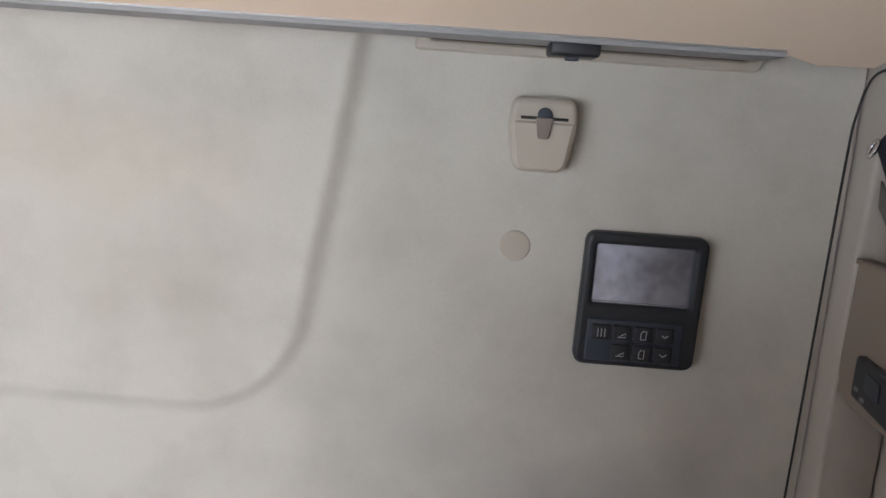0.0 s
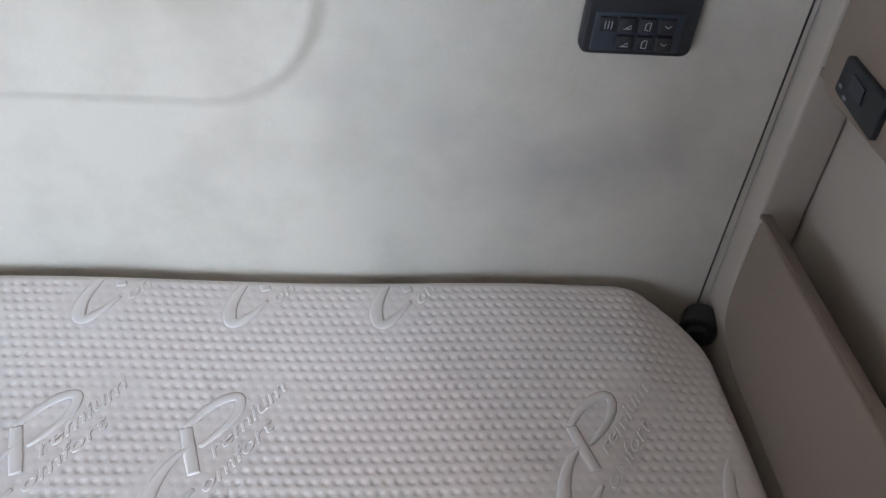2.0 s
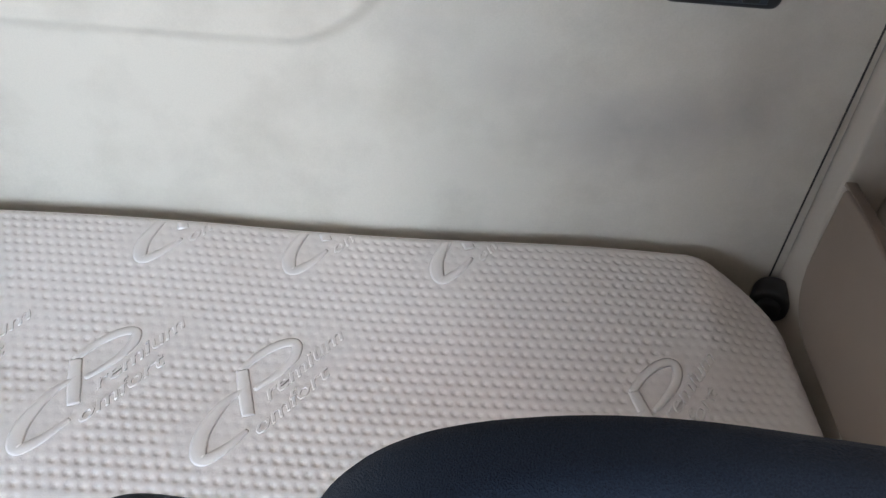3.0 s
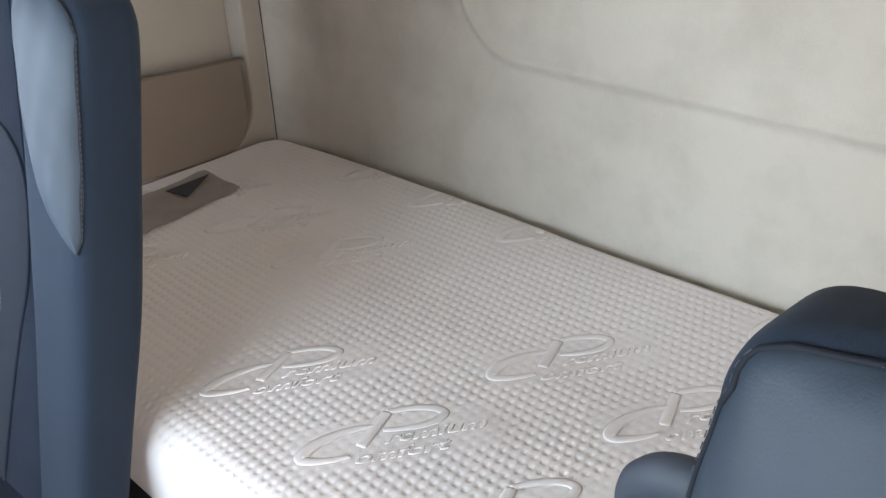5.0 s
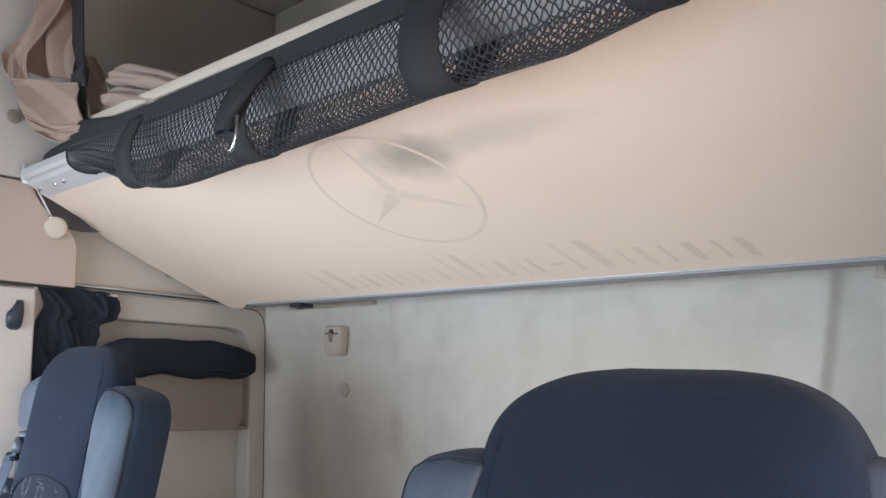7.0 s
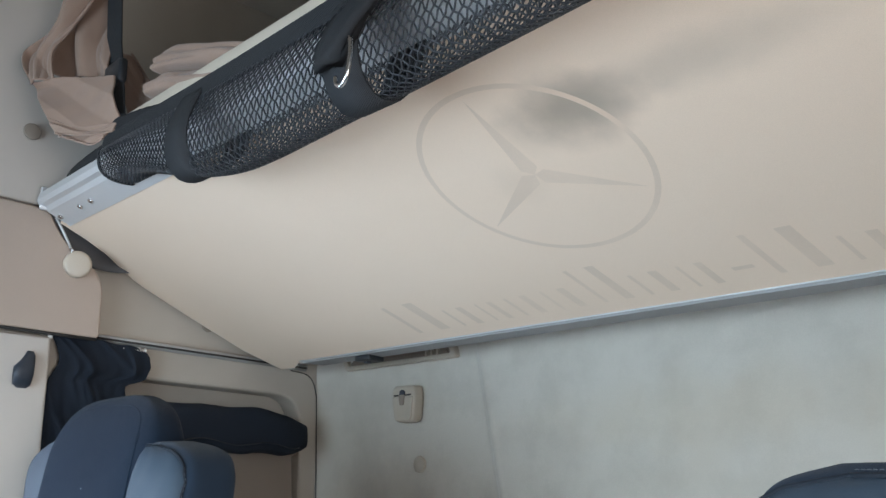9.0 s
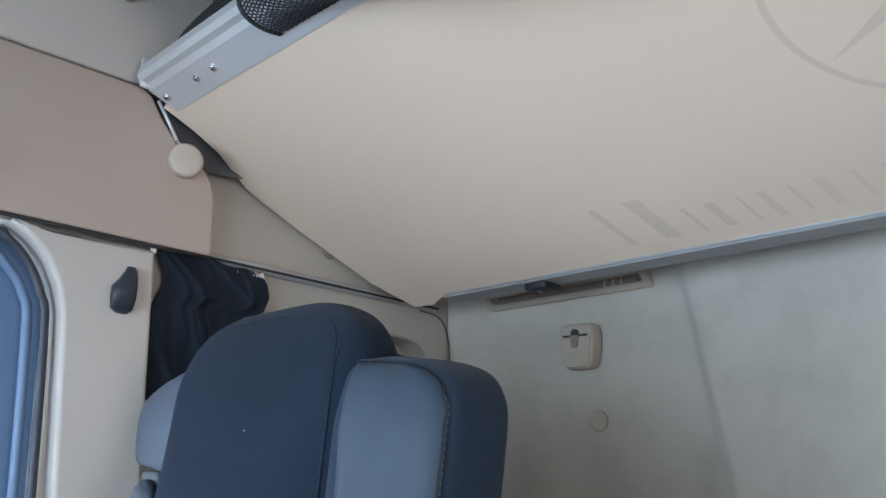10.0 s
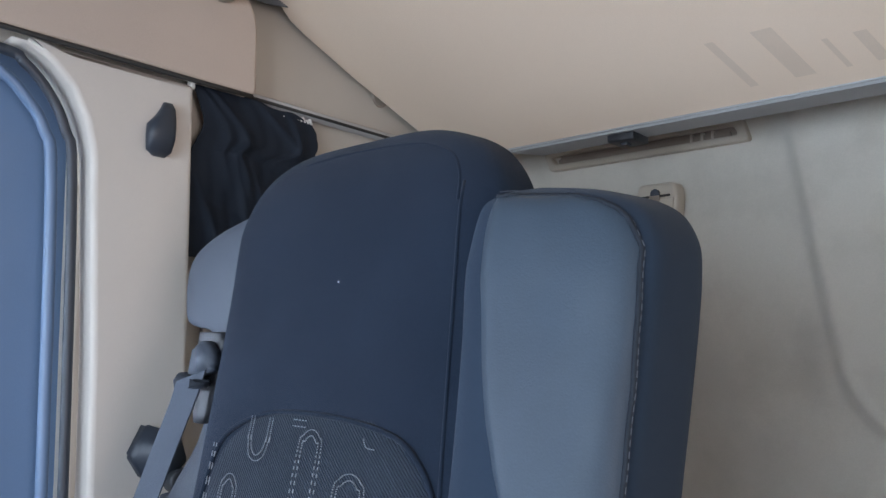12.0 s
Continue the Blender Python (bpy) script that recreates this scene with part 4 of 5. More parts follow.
TAUT = [(-0.764, 1.836), (-0.770, 1.828), (-0.774, 1.820), (-0.772, 1.800), (-0.764, 1.790), (-0.750, 1.785), (-0.735, 1.784), (-0.720, 1.785), (-0.705, 1.787)]
SLACK_FINE, TAUT_FINE = np.array(smooth_rows(SLACK, 8)), np.array(smooth_rows(TAUT, 8))


def belly(x, w):
    """The net's hanging surface: w runs from its upper edge (0) under the rail to the underside (1)."""
    t = min(max((x + 0.70) / 0.46, 0.0), 1.0)
    t = t * t * (3 - 2 * t)
    e = min(max((0.80 - x) / 0.25, 0.0), 1.0)
    t *= (0.86 - 0.22 * min(max((x + 0.2) / 0.6, 0.0), 1.0)) * (0.45 + 0.55 * e)
    k = w * (len(SLACK_FINE) - 1)
    i = min(int(k), len(SLACK_FINE) - 2)
    y, z = ((1 - (k - i)) * (t * SLACK_FINE[i] + (1 - t) * TAUT_FINE[i]) + (k - i) * (t * SLACK_FINE[i + 1] + (1 - t) * TAUT_FINE[i + 1]))
    wob = 0.0025 * math.sin(9 * x + 5 * w)
    return Vector((x, float(y) + wob, float(z) + wob))


def safety_net():
    T = thing("safety_net", (0.05, -0.74, 1.72), "black safety net with webbing straps hanging from the upper bunk", "net")
    pieces = []
    x0, x1, pitch, steps = -0.69, 0.70, 0.0125, 40
    count = int((x1 - x0) / pitch)
    for k in range(-steps, count + steps):
        for way in (-1, 1):
            line = []
            for q in range(steps + 1):
                x = x0 + (k + way * q * 0.5) * pitch
                x += pitch * 0.13 * (1 if q % 2 else -1) * way
                if x0 <= x <= x1:
                    line.append(belly(x, q / steps))
            if len(line) > 2:
                pieces.append(tube_data(line, 0.0013, 3))
    tagged(shell("mesh", *joined(pieces), M_NET, T), kind="stuff")
    hem = [belly(x0 + (x1 - x0) * k / 60, 0.0) + Vector((0, -0.002, 0.0)) for k in range(61)]
    shell("upper_hem", *band(hem, (0, 0.003, 0.017), 0.004), M_STRAP, T, "dark webbing hem", smooth=False)
    edge = [belly(x0, k / 20) for k in range(21)]
    shell("end_hem", *band(edge, (0.003, 0, 0), 0.003), M_STRAP, T)
    for x, w in ((-0.380, 0.030), (-0.018, 0.030), (0.380, 0.033), (0.66, 0.02)):
        loop = [belly(x + 0.02 * (q / 18 - 0.5), q / 18) * 1.0 for q in range(19)]
        loop = [Vector((p.x, -0.735 + (p.y + 0.735) * 1.06, 1.760 + (p.z - 1.760) * 1.03)) for p in loop]
        shell("strap", *band(loop, (w, 0, 0), 0.003), M_STRAP, T, "dark slate webbing strap", smooth=True)
    # knotted cloth tie with a snap hook
    tie = []
    for k in range(13):
        t = k / 12
        p = Vector((0.030 - 0.055 * t, -0.803 + 0.040 * (1 - t) ** 2, 1.832 - 0.100 * t))
        w, h = 0.030 * (0.55 + 0.6 * math.sin(math.pi * (0.15 + 0.75 * t))), 0.010
        tie.append([p + Vector((w * math.cos(q) * (1 + 0.2 * math.sin(3 * q + 6 * t)), h * math.sin(q) + 0.003 * math.sin(5 * q + 3 * t), 0.004 * math.sin(4 * q))) for q in (2 * math.pi * i / 18 for i in range(18))])
    shell("cloth_tie", *loft_data(tie), M_COVER, T, "knotted black cloth tie")
    hook_pts = [(x - 0.118, y - 0.002, z - 0.068) for x, y, z in ((0.138, -0.806, 1.812), (0.142, -0.809, 1.790), (0.138, -0.810, 1.768), (0.128, -0.809, 1.760), (0.118, -0.808, 1.765), (0.116, -0.807, 1.774))]
    tube("snap_hook", [tuple(p) for p in smooth_rows(hook_pts, 4)], 0.0026, M_STEEL, T, "bright steel snap hook")
    return T


safety_net()
lean_none()
ledge = tagged(part("shelf_edge", block(-0.72, 0.80, -0.006, 0.006, -0.010, 0.010, 0.003), M_CREAM), "cream edge strip above the folded bunk", "edge strip")
ledge.matrix_world = Matrix.Translation((-0.02, -0.735, 1.902)) @ Matrix.Rotation(radians(0.8), 4, "Y")


# ---------------------------------------------------------------- seats
def seat_front(z):
    """The y of a backrest's front, which leans back as it climbs."""
    return -0.772 - 0.22 * (1.36 - z)


def cab_seat(sign, shift, name, label, swing=0.0, slim=1.0, lap=0.0, drop=0.0, square=0.0):
    sx, sy, sz = shift
    turn = Matrix.Rotation(swing, 3, "Z")
    T = thing(name, (sign * 0.665 + sx, -0.95 + sy, 0.2), label, "seat", "cab seats")

    def place(u, deep, z):
        """u: towards the cab's side from the seat's middle; deep: behind the leaning front; slim: narrows the inner bolster."""
        if u < -0.18:
            u = -0.18 + (u + 0.18) * slim
        return turn @ Vector((sign * u, seat_front(z) + deep + 0.77, z)) + Vector((sign * 0.665 + sx, sy - 0.77, sz))

    def rings(rows, power, n=44, steps=5):
        out = []
        for z, u0, u1, d0, d1 in smooth_rows(rows, steps):
            out.append([place(p.x, p.y, z) for p in oval(0, u0, u1, d0, d1, power, n)])
        return loft_data(out)

    # one long centre cushion with the head section on top
    CENTRE = [(0.52, -0.180, 0.160, 0.0, 0.085), (0.80, -0.190, 0.163, 0.0, 0.100), (1.05, -0.200, 0.165, 0.0, 0.106), (1.17, -0.198, 0.166, 0.0, 0.104), (1.28, -0.188, 0.168, 0.0, 0.094),
              (1.345, -0.182, 0.172, 0.0, 0.082), (1.370, -0.182, 0.172, 0.002, 0.076), (1.395, -0.168, 0.162, 0.006, 0.069), (1.414, -0.146, 0.148, 0.012, 0.064), (1.428, -0.114, 0.126, 0.019, 0.059),
              (1.437, -0.078, 0.096, 0.027, 0.054), (1.441, -0.034, 0.058, 0.037, 0.048)]
    CENTRE = [(z + 0.2 * drop * max(0.0, min(1.0, (z - 1.30) / 0.1)), u0 - 1.2 * square * max(0.0, (z - 1.37) / 0.067), u1, d0, d1) for z, u0, u1, d0, d1 in CENTRE]
    shell("backrest", *rings(CENTRE, 4.2, 56), M_CLOTH, T, "dark navy cloth centre cushion")

    def surf(u, z):
        """How deep the centre cushion's face lies at a place on it."""
        u0, u1, d0, d1 = (float(np.interp(z, [r[0] for r in CENTRE], [r[c] for r in CENTRE])) for c in (1, 2, 3, 4))
        reach = min(abs((u - (u0 + u1) / 2) / ((u1 - u0) / 2)), 0.985)
        return (d0 + d1) / 2 - (d1 - d0) / 2 * (1 - reach ** 4.2) ** (1 / 4.2)

    # inner side bolster
    SIDE = [(0.52, -0.270, -0.15, 0.012, 0.085), (0.80, -0.290, -0.16, 0.008, 0.092), (0.95, -0.303, -0.17, 0.004, 0.096), (1.05, -0.310, -0.175, 0.0, 0.094), (1.15, -0.314, -0.175, -0.002, 0.090), (1.25, -0.319, -0.168, -0.003, 0.086),
            (1.305 - drop, -0.320, -0.16, -0.002, 0.083), (1.329 - drop, -0.315 - square, -0.16, 0.0, 0.080), (1.348 - drop, -0.299 - 2 * square, -0.16, 0.004, 0.076), (1.360 - drop, -0.268 - 4 * square, -0.16, 0.010, 0.068), (1.368 - drop, -0.220 - 5 * square, -0.165, 0.021, 0.056)]
    bolster = shell("side_bolster", *rings(SIDE, 5.0, 56), M_CLOTH_SIDE, T, "charcoal cloth side bolster")

    def flank(u, z):
        u0, u1, d0, d1 = (float(np.interp(z, [r[0] for r in SIDE], [r[c] for r in SIDE])) for c in (1, 2, 3, 4))
        reach = min(abs((u - (u0 + u1) / 2) / ((u1 - u0) / 2)), 0.97)
        return (d0 + d1) / 2 - (d1 - d0) / 2 * (1 - reach ** 5.0) ** (1 / 5.0)

    # vinyl facing on the bolster: straight at the top, drawn out to a point below
    fv, ff = [], []
    across = 14
    zs = np.linspace(1.085, 1.362, 44)
    for z in zs:
        a = float(np.interp(z, [1.085, 1.092, 1.105, 1.125, 1.150, 1.18, 1.21, 1.24, 1.30, 1.362], [-0.305, -0.299, -0.285, -0.263, -0.246, -0.231, -0.220, -0.212, -0.197, -0.190])) + lap * min(1.0, (z - 1.085) / 0.09)
        b = float(np.interp(z, [1.085, 1.10, 1.15, 1.235, 1.28, 1.318, 1.335, 1.346, 1.353, 1.358, 1.362], [-0.305, -0.308, -0.311, -0.314, -0.314, -0.311, -0.302, -0.288, -0.270, -0.244, -0.206]))
        for k in range(across):
            t = k / (across - 1)
            u = a + (b - a) * t
            fade = min(1.0, 0.5 + (float(zs[-1]) - z) / 0.03) * min(1.0, (z - float(zs[0])) / 0.05)
            tip = (0.007 if not lap else 0.002) * (1 - t) * min(1.0, (z - float(zs[0])) / 0.08)
            puff = tip + 0.0045 * (max(0.0, 4 * t * (1 - t)) ** 0.55) * (0.35 + 0.65 * fade)
            pucker = 0.0007 * math.sin(95 * z + 9 * t) * t ** 2 + 0.0006 * math.sin(60 * z - 14 * t)
            zd = z - drop * min(1.0, (z - 1.085) / 0.2)
            uq = u - square * 4 * t * max(0.0, min(1.0, (z - 1.33) / 0.025))
            fv.append(place(uq, (flank(uq, zd) if u < -0.19 else min(flank(uq, zd), surf(u, z) + 0.001)) - 0.0022 - puff + pucker, zd))
    m = across
    ff = [(i * m + k, i * m + k + 1, i * m + m + 1 + k, i * m + m + k) for i in range(len(zs) - 1) for k in range(m - 1)]
    n = len(fv)
    fv += [p + Vector((0, 0.014, 0)) for p in fv]
    rim = [i * m for i in range(len(zs))] + [(len(zs) - 1) * m + k for k in range(1, m)] + [i * m + m - 1 for i in range(len(zs) - 2, -1, -1)] + [k for k in range(m - 2, 0, -1)]
    ff += [(rim[i], rim[(i + 1) % len(rim)], n + rim[(i + 1) % len(rim)], n + rim[i]) for i in range(len(rim))]
    shell("bolster_facing", fv, ff, M_VINYL, bolster, "slate grey vinyl facing")
    pipe = [fv[i * m + m - 1] for i in range(len(zs))] + [fv[(len(zs) - 1) * m + k] for k in range(m - 2, -1, -1)]
    tube("piping", pipe, 0.0019, M_PIPING, bolster, "dark piping", n=6)
    thread = []
    for q in range(2, len(pipe) - 3):
        a, b = pipe[q].lerp(pipe[q + 1], 0.15), pipe[q].lerp(pipe[q + 1], 0.75)
        out = Vector((-sign * 0.0022, -0.0002, 0.0)) if q < len(zs) else Vector((0, -0.0004, 0.0032))
        thread.append(tube_data([a + out, b + out], 0.0004, 4))
    tagged(shell("edge_stitching", *joined(thread), M_THREAD, bolster, "pale edge stitching", smooth=False), kind="stuff")
    # lap seams down the centre cushion and round the head
    tube("seam", [place(-0.150 - 0.10 * (1.365 - z), surf(-0.150 - 0.10 * (1.365 - z), z) + 0.0002, z) for z in (1.08 + 0.015 * k for k in range(21))], 0.0017, M_CLOTH, T, n=6)
    tube("head_seam", [place(u, surf(u, z) + 0.0003, z) for u, z in smooth_rows([(-0.147, 1.365), (-0.142, 1.386), (-0.128, 1.404), (-0.100, 1.417), (-0.06, 1.424), (0.02, 1.427), (0.08, 1.424)], 5)], 0.0015, M_CLOTH, T, n=6)
    # patterned lower panel
    pv, pf = [], []
    for i, z in enumerate(np.linspace(0.66, 1.200, 36)):
        top = max(0.0, (z - 1.118) / 0.082)
        a, b = float(np.interp(z, [0.66, 0.88, 0.98, 1.06], [-0.080, -0.146, -0.178, -0.184])) + 0.072 * top ** 2.6, 0.121 - 0.080 * top ** 2.6
        for k in range(15):
            t = k / 14
            w = math.sin(math.pi * t) ** 0.35 if 0 < t < 1 else 0.0
            u = a + (b - a) * t
            pv.append(place(u, surf(u, z) + 0.0010 - 0.0050 * w * (1 - 0.7 * top ** 4), z))
        if i:
            pf += [((i - 1) * 15 + k, (i - 1) * 15 + k + 1, i * 15 + k + 1, i * 15 + k) for k in range(14)]
    panel = shell("backrest_panel", pv, pf, M_RIB, T, "ribbed charcoal panel with pale stitching")
    # pale double stitching in long rounded loops
    dashes = []

    def stitch(path):
        pts = [(u + 0.013, z + 0.028) for u, z in smooth_rows(path, 10)]
        for q in range(0, len(pts) - 1, 2):
            (u0, z0), (u1, z1) = pts[q], pts[q + 1]
            dashes.append(tube_data([place(u0, surf(u0, z0) - 0.0046, z0), place(u1, surf(u1, z1) - 0.0046, z1)], 0.00055, 4))

    def loop(u, w, z0, z1, up):
        for d in (0.0, 0.0045):
            h = w / 2 - d
            e, o = (z1, -1) if up else (z0, 1)
            far = z0 if up else z1
            path = [(u - h, far + o * 0), (u - h, (far + e) / 2), (u - h, e + o * 0.022), (u - h * 0.7, e + o * (0.007 + d)), (u, e + o * (0.002 + d)), (u + h * 0.7, e + o * (0.007 + d)), (u + h, e + o * 0.022), (u + h, (far + e) / 2), (u + h, far)]
            fine = smooth_rows(path, 3)
            stitch(fine)

    loop(0.024, 0.032, 1.128, 1.166, False)
    loop(0.056, 0.028, 0.92, 1.118, True)
    loop(0.004, 0.028, 0.90, 1.104, True)
    loop(-0.048, 0.030, 0.92, 1.163, True)
    loop(-0.103, 0.036, 0.92, 1.136, True)
    for d in (0.0, 0.005):
        stitch([(0.096 - d, 1.138), (0.096 - d, 1.08), (0.097 - d, 0.98)])
        stitch([(-0.021, 1.167 - d), (-0.039, 1.167 - d)])
    stitch([(-0.110, 1.160), (-0.114, 1.154), (-0.124, 1.153)])
    tagged(shell("stitching", *joined(dashes), M_STITCH, panel, "pale grey stitching", smooth=False), kind="stuff")
    arc = [(0.125, 1.03), (0.121, 1.108), (0.111, 1.153), (0.094, 1.175), (0.058, 1.191), (0.012, 1.199), (-0.064, 1.199), (-0.124, 1.191), (-0.152, 1.174), (-0.169, 1.146), (-0.175, 1.088), (-0.168, 1.00), (-0.140, 0.90), (-0.075, 0.66)]
    tube("panel_piping", [place(u, surf(u, z) - 0.001, z) for u, z in smooth_rows(arc, 4)], 0.0024, M_CLOTH, T, n=6)

    def beside(u, y, z):
        """Places of the outer shell, kept from its own upright drawing."""
        drawn = float(np.interp(z, [0.55, 0.90, 1.05, 1.17, 1.28, 1.34, 1.40], [-0.800, -0.790, -0.775, -0.755, -0.722, -0.704, -0.688]))
        return place(u - 0.02, y - drawn, z + 0.031)

    def shell_rings(rows, power, n=44, steps=5):
        return loft_data([[beside(p.x, p.y, z) for p in oval(0, u0, u1, y0, y1, power, n)] for z, u0, u1, y0, y1 in smooth_rows(rows, steps)])

    # outer shell that carries the belt
    rows = [(0.50, 0.13, 0.330, -0.735, -0.62), (1.00, 0.13, 0.330, -0.728, -0.62), (1.06, 0.13, 0.306, -0.722, -0.62), (1.12, 0.13, 0.260, -0.716, -0.62), (1.17, 0.13, 0.249, -0.710, -0.62), (1.205, 0.13, 0.247, -0.705, -0.62),
            (1.232, 0.13, 0.256, -0.700, -0.62), (1.2390, 0.13, 0.300, -0.698, -0.62), (1.250, 0.13, 0.321, -0.696, -0.62), (1.29, 0.13, 0.326, -0.690, -0.62), (1.318, 0.13, 0.314, -0.684, -0.62), (1.338, 0.12, 0.272, -0.678, -0.625),
            (1.352, 0.12, 0.215, -0.672, -0.632), (1.358, 0.12, 0.17, -0.668, -0.64)]
    case = shell("belt_tower", *shell_rings(rows, 5.0, 44, 4), M_SHELL, T, "mid grey plastic belt tower")
    shell("tower_recess", *shell_rings([(1.140, 0.224, 0.243, -0.722, -0.690), (1.150, 0.216, 0.250, -0.722, -0.690), (1.222, 0.200, 0.252, -0.714, -0.680), (1.233, 0.206, 0.250, -0.712, -0.680)], 6.0, 24, 2), M_BLACK, case, "dark belt slot")

    def flat_piece(name, outline, y0, y1, bevel, mat, label):
        bm = bmesh.new()
        near = [bm.verts.new(beside(u, y0 + dy, z)) for u, z, dy in outline]
        far = [bm.verts.new(beside(u, y1 + dy, z)) for u, z, dy in outline]
        bm.faces.new(near)
        bm.faces.new(far[::-1])
        for k in range(len(near)):
            bm.faces.new((near[k], far[k], far[(k + 1) % len(near)], near[(k + 1) % len(near)]))
        bmesh.ops.bevel(bm, geom=list(bm.edges), offset=bevel, segments=2, affect="EDGES")
        return part(name, bm, mat, case, label)

    flat_piece("belt_guide", [(0.238, 1.217, 0.004), (0.214, 1.225, 0.0), (0.194, 1.212, -0.004), (0.192, 1.196, -0.006), (0.212, 1.190, -0.006), (0.246, 1.186, 0.0)], -0.730, -0.712, 0.003, M_SHELL, "grey belt guide")
    flat_piece("guide_lip", [(0.252, 1.192, 0.0), (0.228, 1.188, -0.004), (0.196, 1.186, -0.008), (0.198, 1.178, -0.010), (0.226, 1.176, -0.006), (0.262, 1.172, 0.0), (0.264, 1.184, 0.0)], -0.736, -0.720, 0.002, M_PIPING, "dark grey guide lip")
    strap = [beside(0.216, -0.740, 1.190), beside(0.224, -0.745, 1.165), beside(0.240, -0.752, 1.120), beside(0.262, -0.760, 1.06), beside(0.285, -0.770, 0.98), beside(0.31, -0.80, 0.74)]
    shell("belt", *band([Vector(p) for p in smooth_rows(strap, 4)], (0.0175, 0.0060, -0.0060 * sign), 0.0018), M_BELT, T, "grey seat belt webbing", smooth=False)
    # cushion and base
    rows = [(0.50, -0.25, 0.25), (0.56, -0.265, 0.265), (0.63, -0.265, 0.265), (0.665, -0.25, 0.25), (0.675, -0.2, 0.2)]
    cushion = [[Vector((sign * (0.665 + p.x) + sx, p.y + sy, z + sz)) for p in oval(0, u0, u1, -1.42 + 0.4 * (0.265 - u1), -0.86, 5.0, 44)] for z, u0, u1 in smooth_rows(rows, 4)]
    shell("seat_cushion", *loft_data(cushion), M_CLOTH, T)
    mid = sign * 0.665 + sx
    part("seat_base", block(mid - 0.22, mid + 0.22, -1.34 + sy, -0.84 + sy, 0.2, 0.51 + sz, 0.03), M_BLACK, T, "black plastic seat base")
    return T


cab_seat(-1, (0.034, -0.008, 0.006), "passenger_seat", "dark navy cloth passenger seat with grey vinyl bolster and belt")
right_seat = cab_seat(1, (0.0254, -0.103, -0.022), "driver_seat", "dark navy cloth driver seat with grey vinyl bolster and armrest lever", -0.11, 0.70, 0.022, 0.007, 0.006)
# folded armrest on the driver's seat
arm_rings = []
for x, z, r in smooth_rows([(0.436, 1.222, 0.0165), (0.412, 1.223, 0.0165), (0.396, 1.219, 0.0160), (0.382, 1.209, 0.0130), (0.374, 1.197, 0.0085), (0.371, 1.188, 0.0060), (0.369, 1.183, 0.0030)], 4):
    tip = max(0.0, min(1.0, (0.412 - x) / 0.035))
    across = Vector((-math.sin(1.3 * tip), 0, math.cos(1.3 * tip)))
    arm_rings.append([Vector((x, -0.842, z)) + across * (r * math.cos(w)) + Vector((0, 0.75 * r * math.sin(w), 0)) for w in (2 * math.pi * q / 18 for q in range(18))])
shell("armrest_lever", *loft_data(arm_rings), M_SHELL, right_seat, "curved grey armrest lever")


# ---------------------------------------------------------------- passenger side fittings
def pillar_hook(sign):
    T = thing("coat_peg", (sign * 1.043, -0.738, 1.455), "black plastic coat peg on the pillar trim", "coat peg")
    rows = []
    for z, y0, y1, out in ((1.458, -0.746, -0.730, 0.006), (1.464, -0.756, -0.724, 0.014), (1.480, -0.758, -0.722, 0.022), (1.496, -0.757, -0.721, 0.022), (1.508, -0.746, -0.720, 0.018), (1.520, -0.738, -0.720, 0.014), (1.528, -0.734, -0.722, 0.008)):
        rows.append([Vector((sign * (1.047 - p.x), p.y - 0.002, z - 0.006)) for p in oval(0, 0.0, out, y0, y1, 3.0, 20)])
    shell("peg", *loft_data(rows), M_NAVY, T)
    return T


lean_side(-1)
pillar_hook(-1)
anchor = thing("belt_anchor", (-1.043, -0.732, 1.057), "black belt anchor bracket on the pillar trim", "belt anchor")
av = [(-1.047, -0.772, 1.087), (-1.047, -0.752, 1.125), (-1.018, -0.724, 1.115), (-1.012, -0.718, 1.085), (-1.033, -0.734, 1.055), (-1.047, -0.754, 1.059)]
bm = bmesh.new()
lo = [bm.verts.new(p) for p in av]
hi = [bm.verts.new((p[0] + 0.016, p[1] + 0.004, p[2] - 0.004)) for p in av]
bm.faces.new(lo[::-1])
bm.faces.new(hi)
for k in range(6):
    bm.faces.new((lo[k], lo[(k + 1) % 6], hi[(k + 1) % 6], hi[k]))
bmesh.ops.bevel(bm, geom=list(bm.edges), offset=0.003, segments=2, affect="EDGES")
part("bracket", bm, M_NAVY, anchor)
part("pivot", cylinder((-1.023, -0.717, 1.057), (-0.998, -0.720, 1.057), 0.017, 0.015, 20, 0.003), M_BLACK, anchor)

wall_button(-1.097, 1.638, -0.330, 0.016, (0.008, 0, 0), M_CAP)
wall_button(-1.036, 1.950, -0.771, 0.017, (0.006, 0, 0), M_CAP)

grip = thing("grab_handle", (-1.036, -1.05, 1.60), "black grab handle on the panel above the door", "handle")
part("grip", block(-1.037, -1.007, -1.14, -0.975, 1.597, 1.645, 0.010, 3), M_NAVY, grip)

# curtain rail with gliders
track = thing("curtain_rail", (-1.08, -0.35, 1.57), "thin aluminium curtain rail along the cab side", "curtain rail")
rail_pts = [(-(1.1 + SLOPE * y) + 0.012, y, 1.571) for y in (-0.595, -0.45, -0.25, -0.055)]
shell("rail", *band(rail_pts, (0.004, 0, 0.006), 0.007), M_RAIL, track)
shell("rail_groove", *band([(x + 0.0045, y, z - 0.0005) for x, y, z in rail_pts], (0.0005, 0, 0.0022), 0.002), M_RUBBER, track)
for k in range(11):
    y = -0.552 + 0.0064 * k
    part("glider", cylinder((-1.072, y, 1.562 - 0.003 * (k % 2)), (-1.068, y + 0.002, 1.554), 0.0028, 0.002, 8), M_WHITE, track, "white plastic glider")
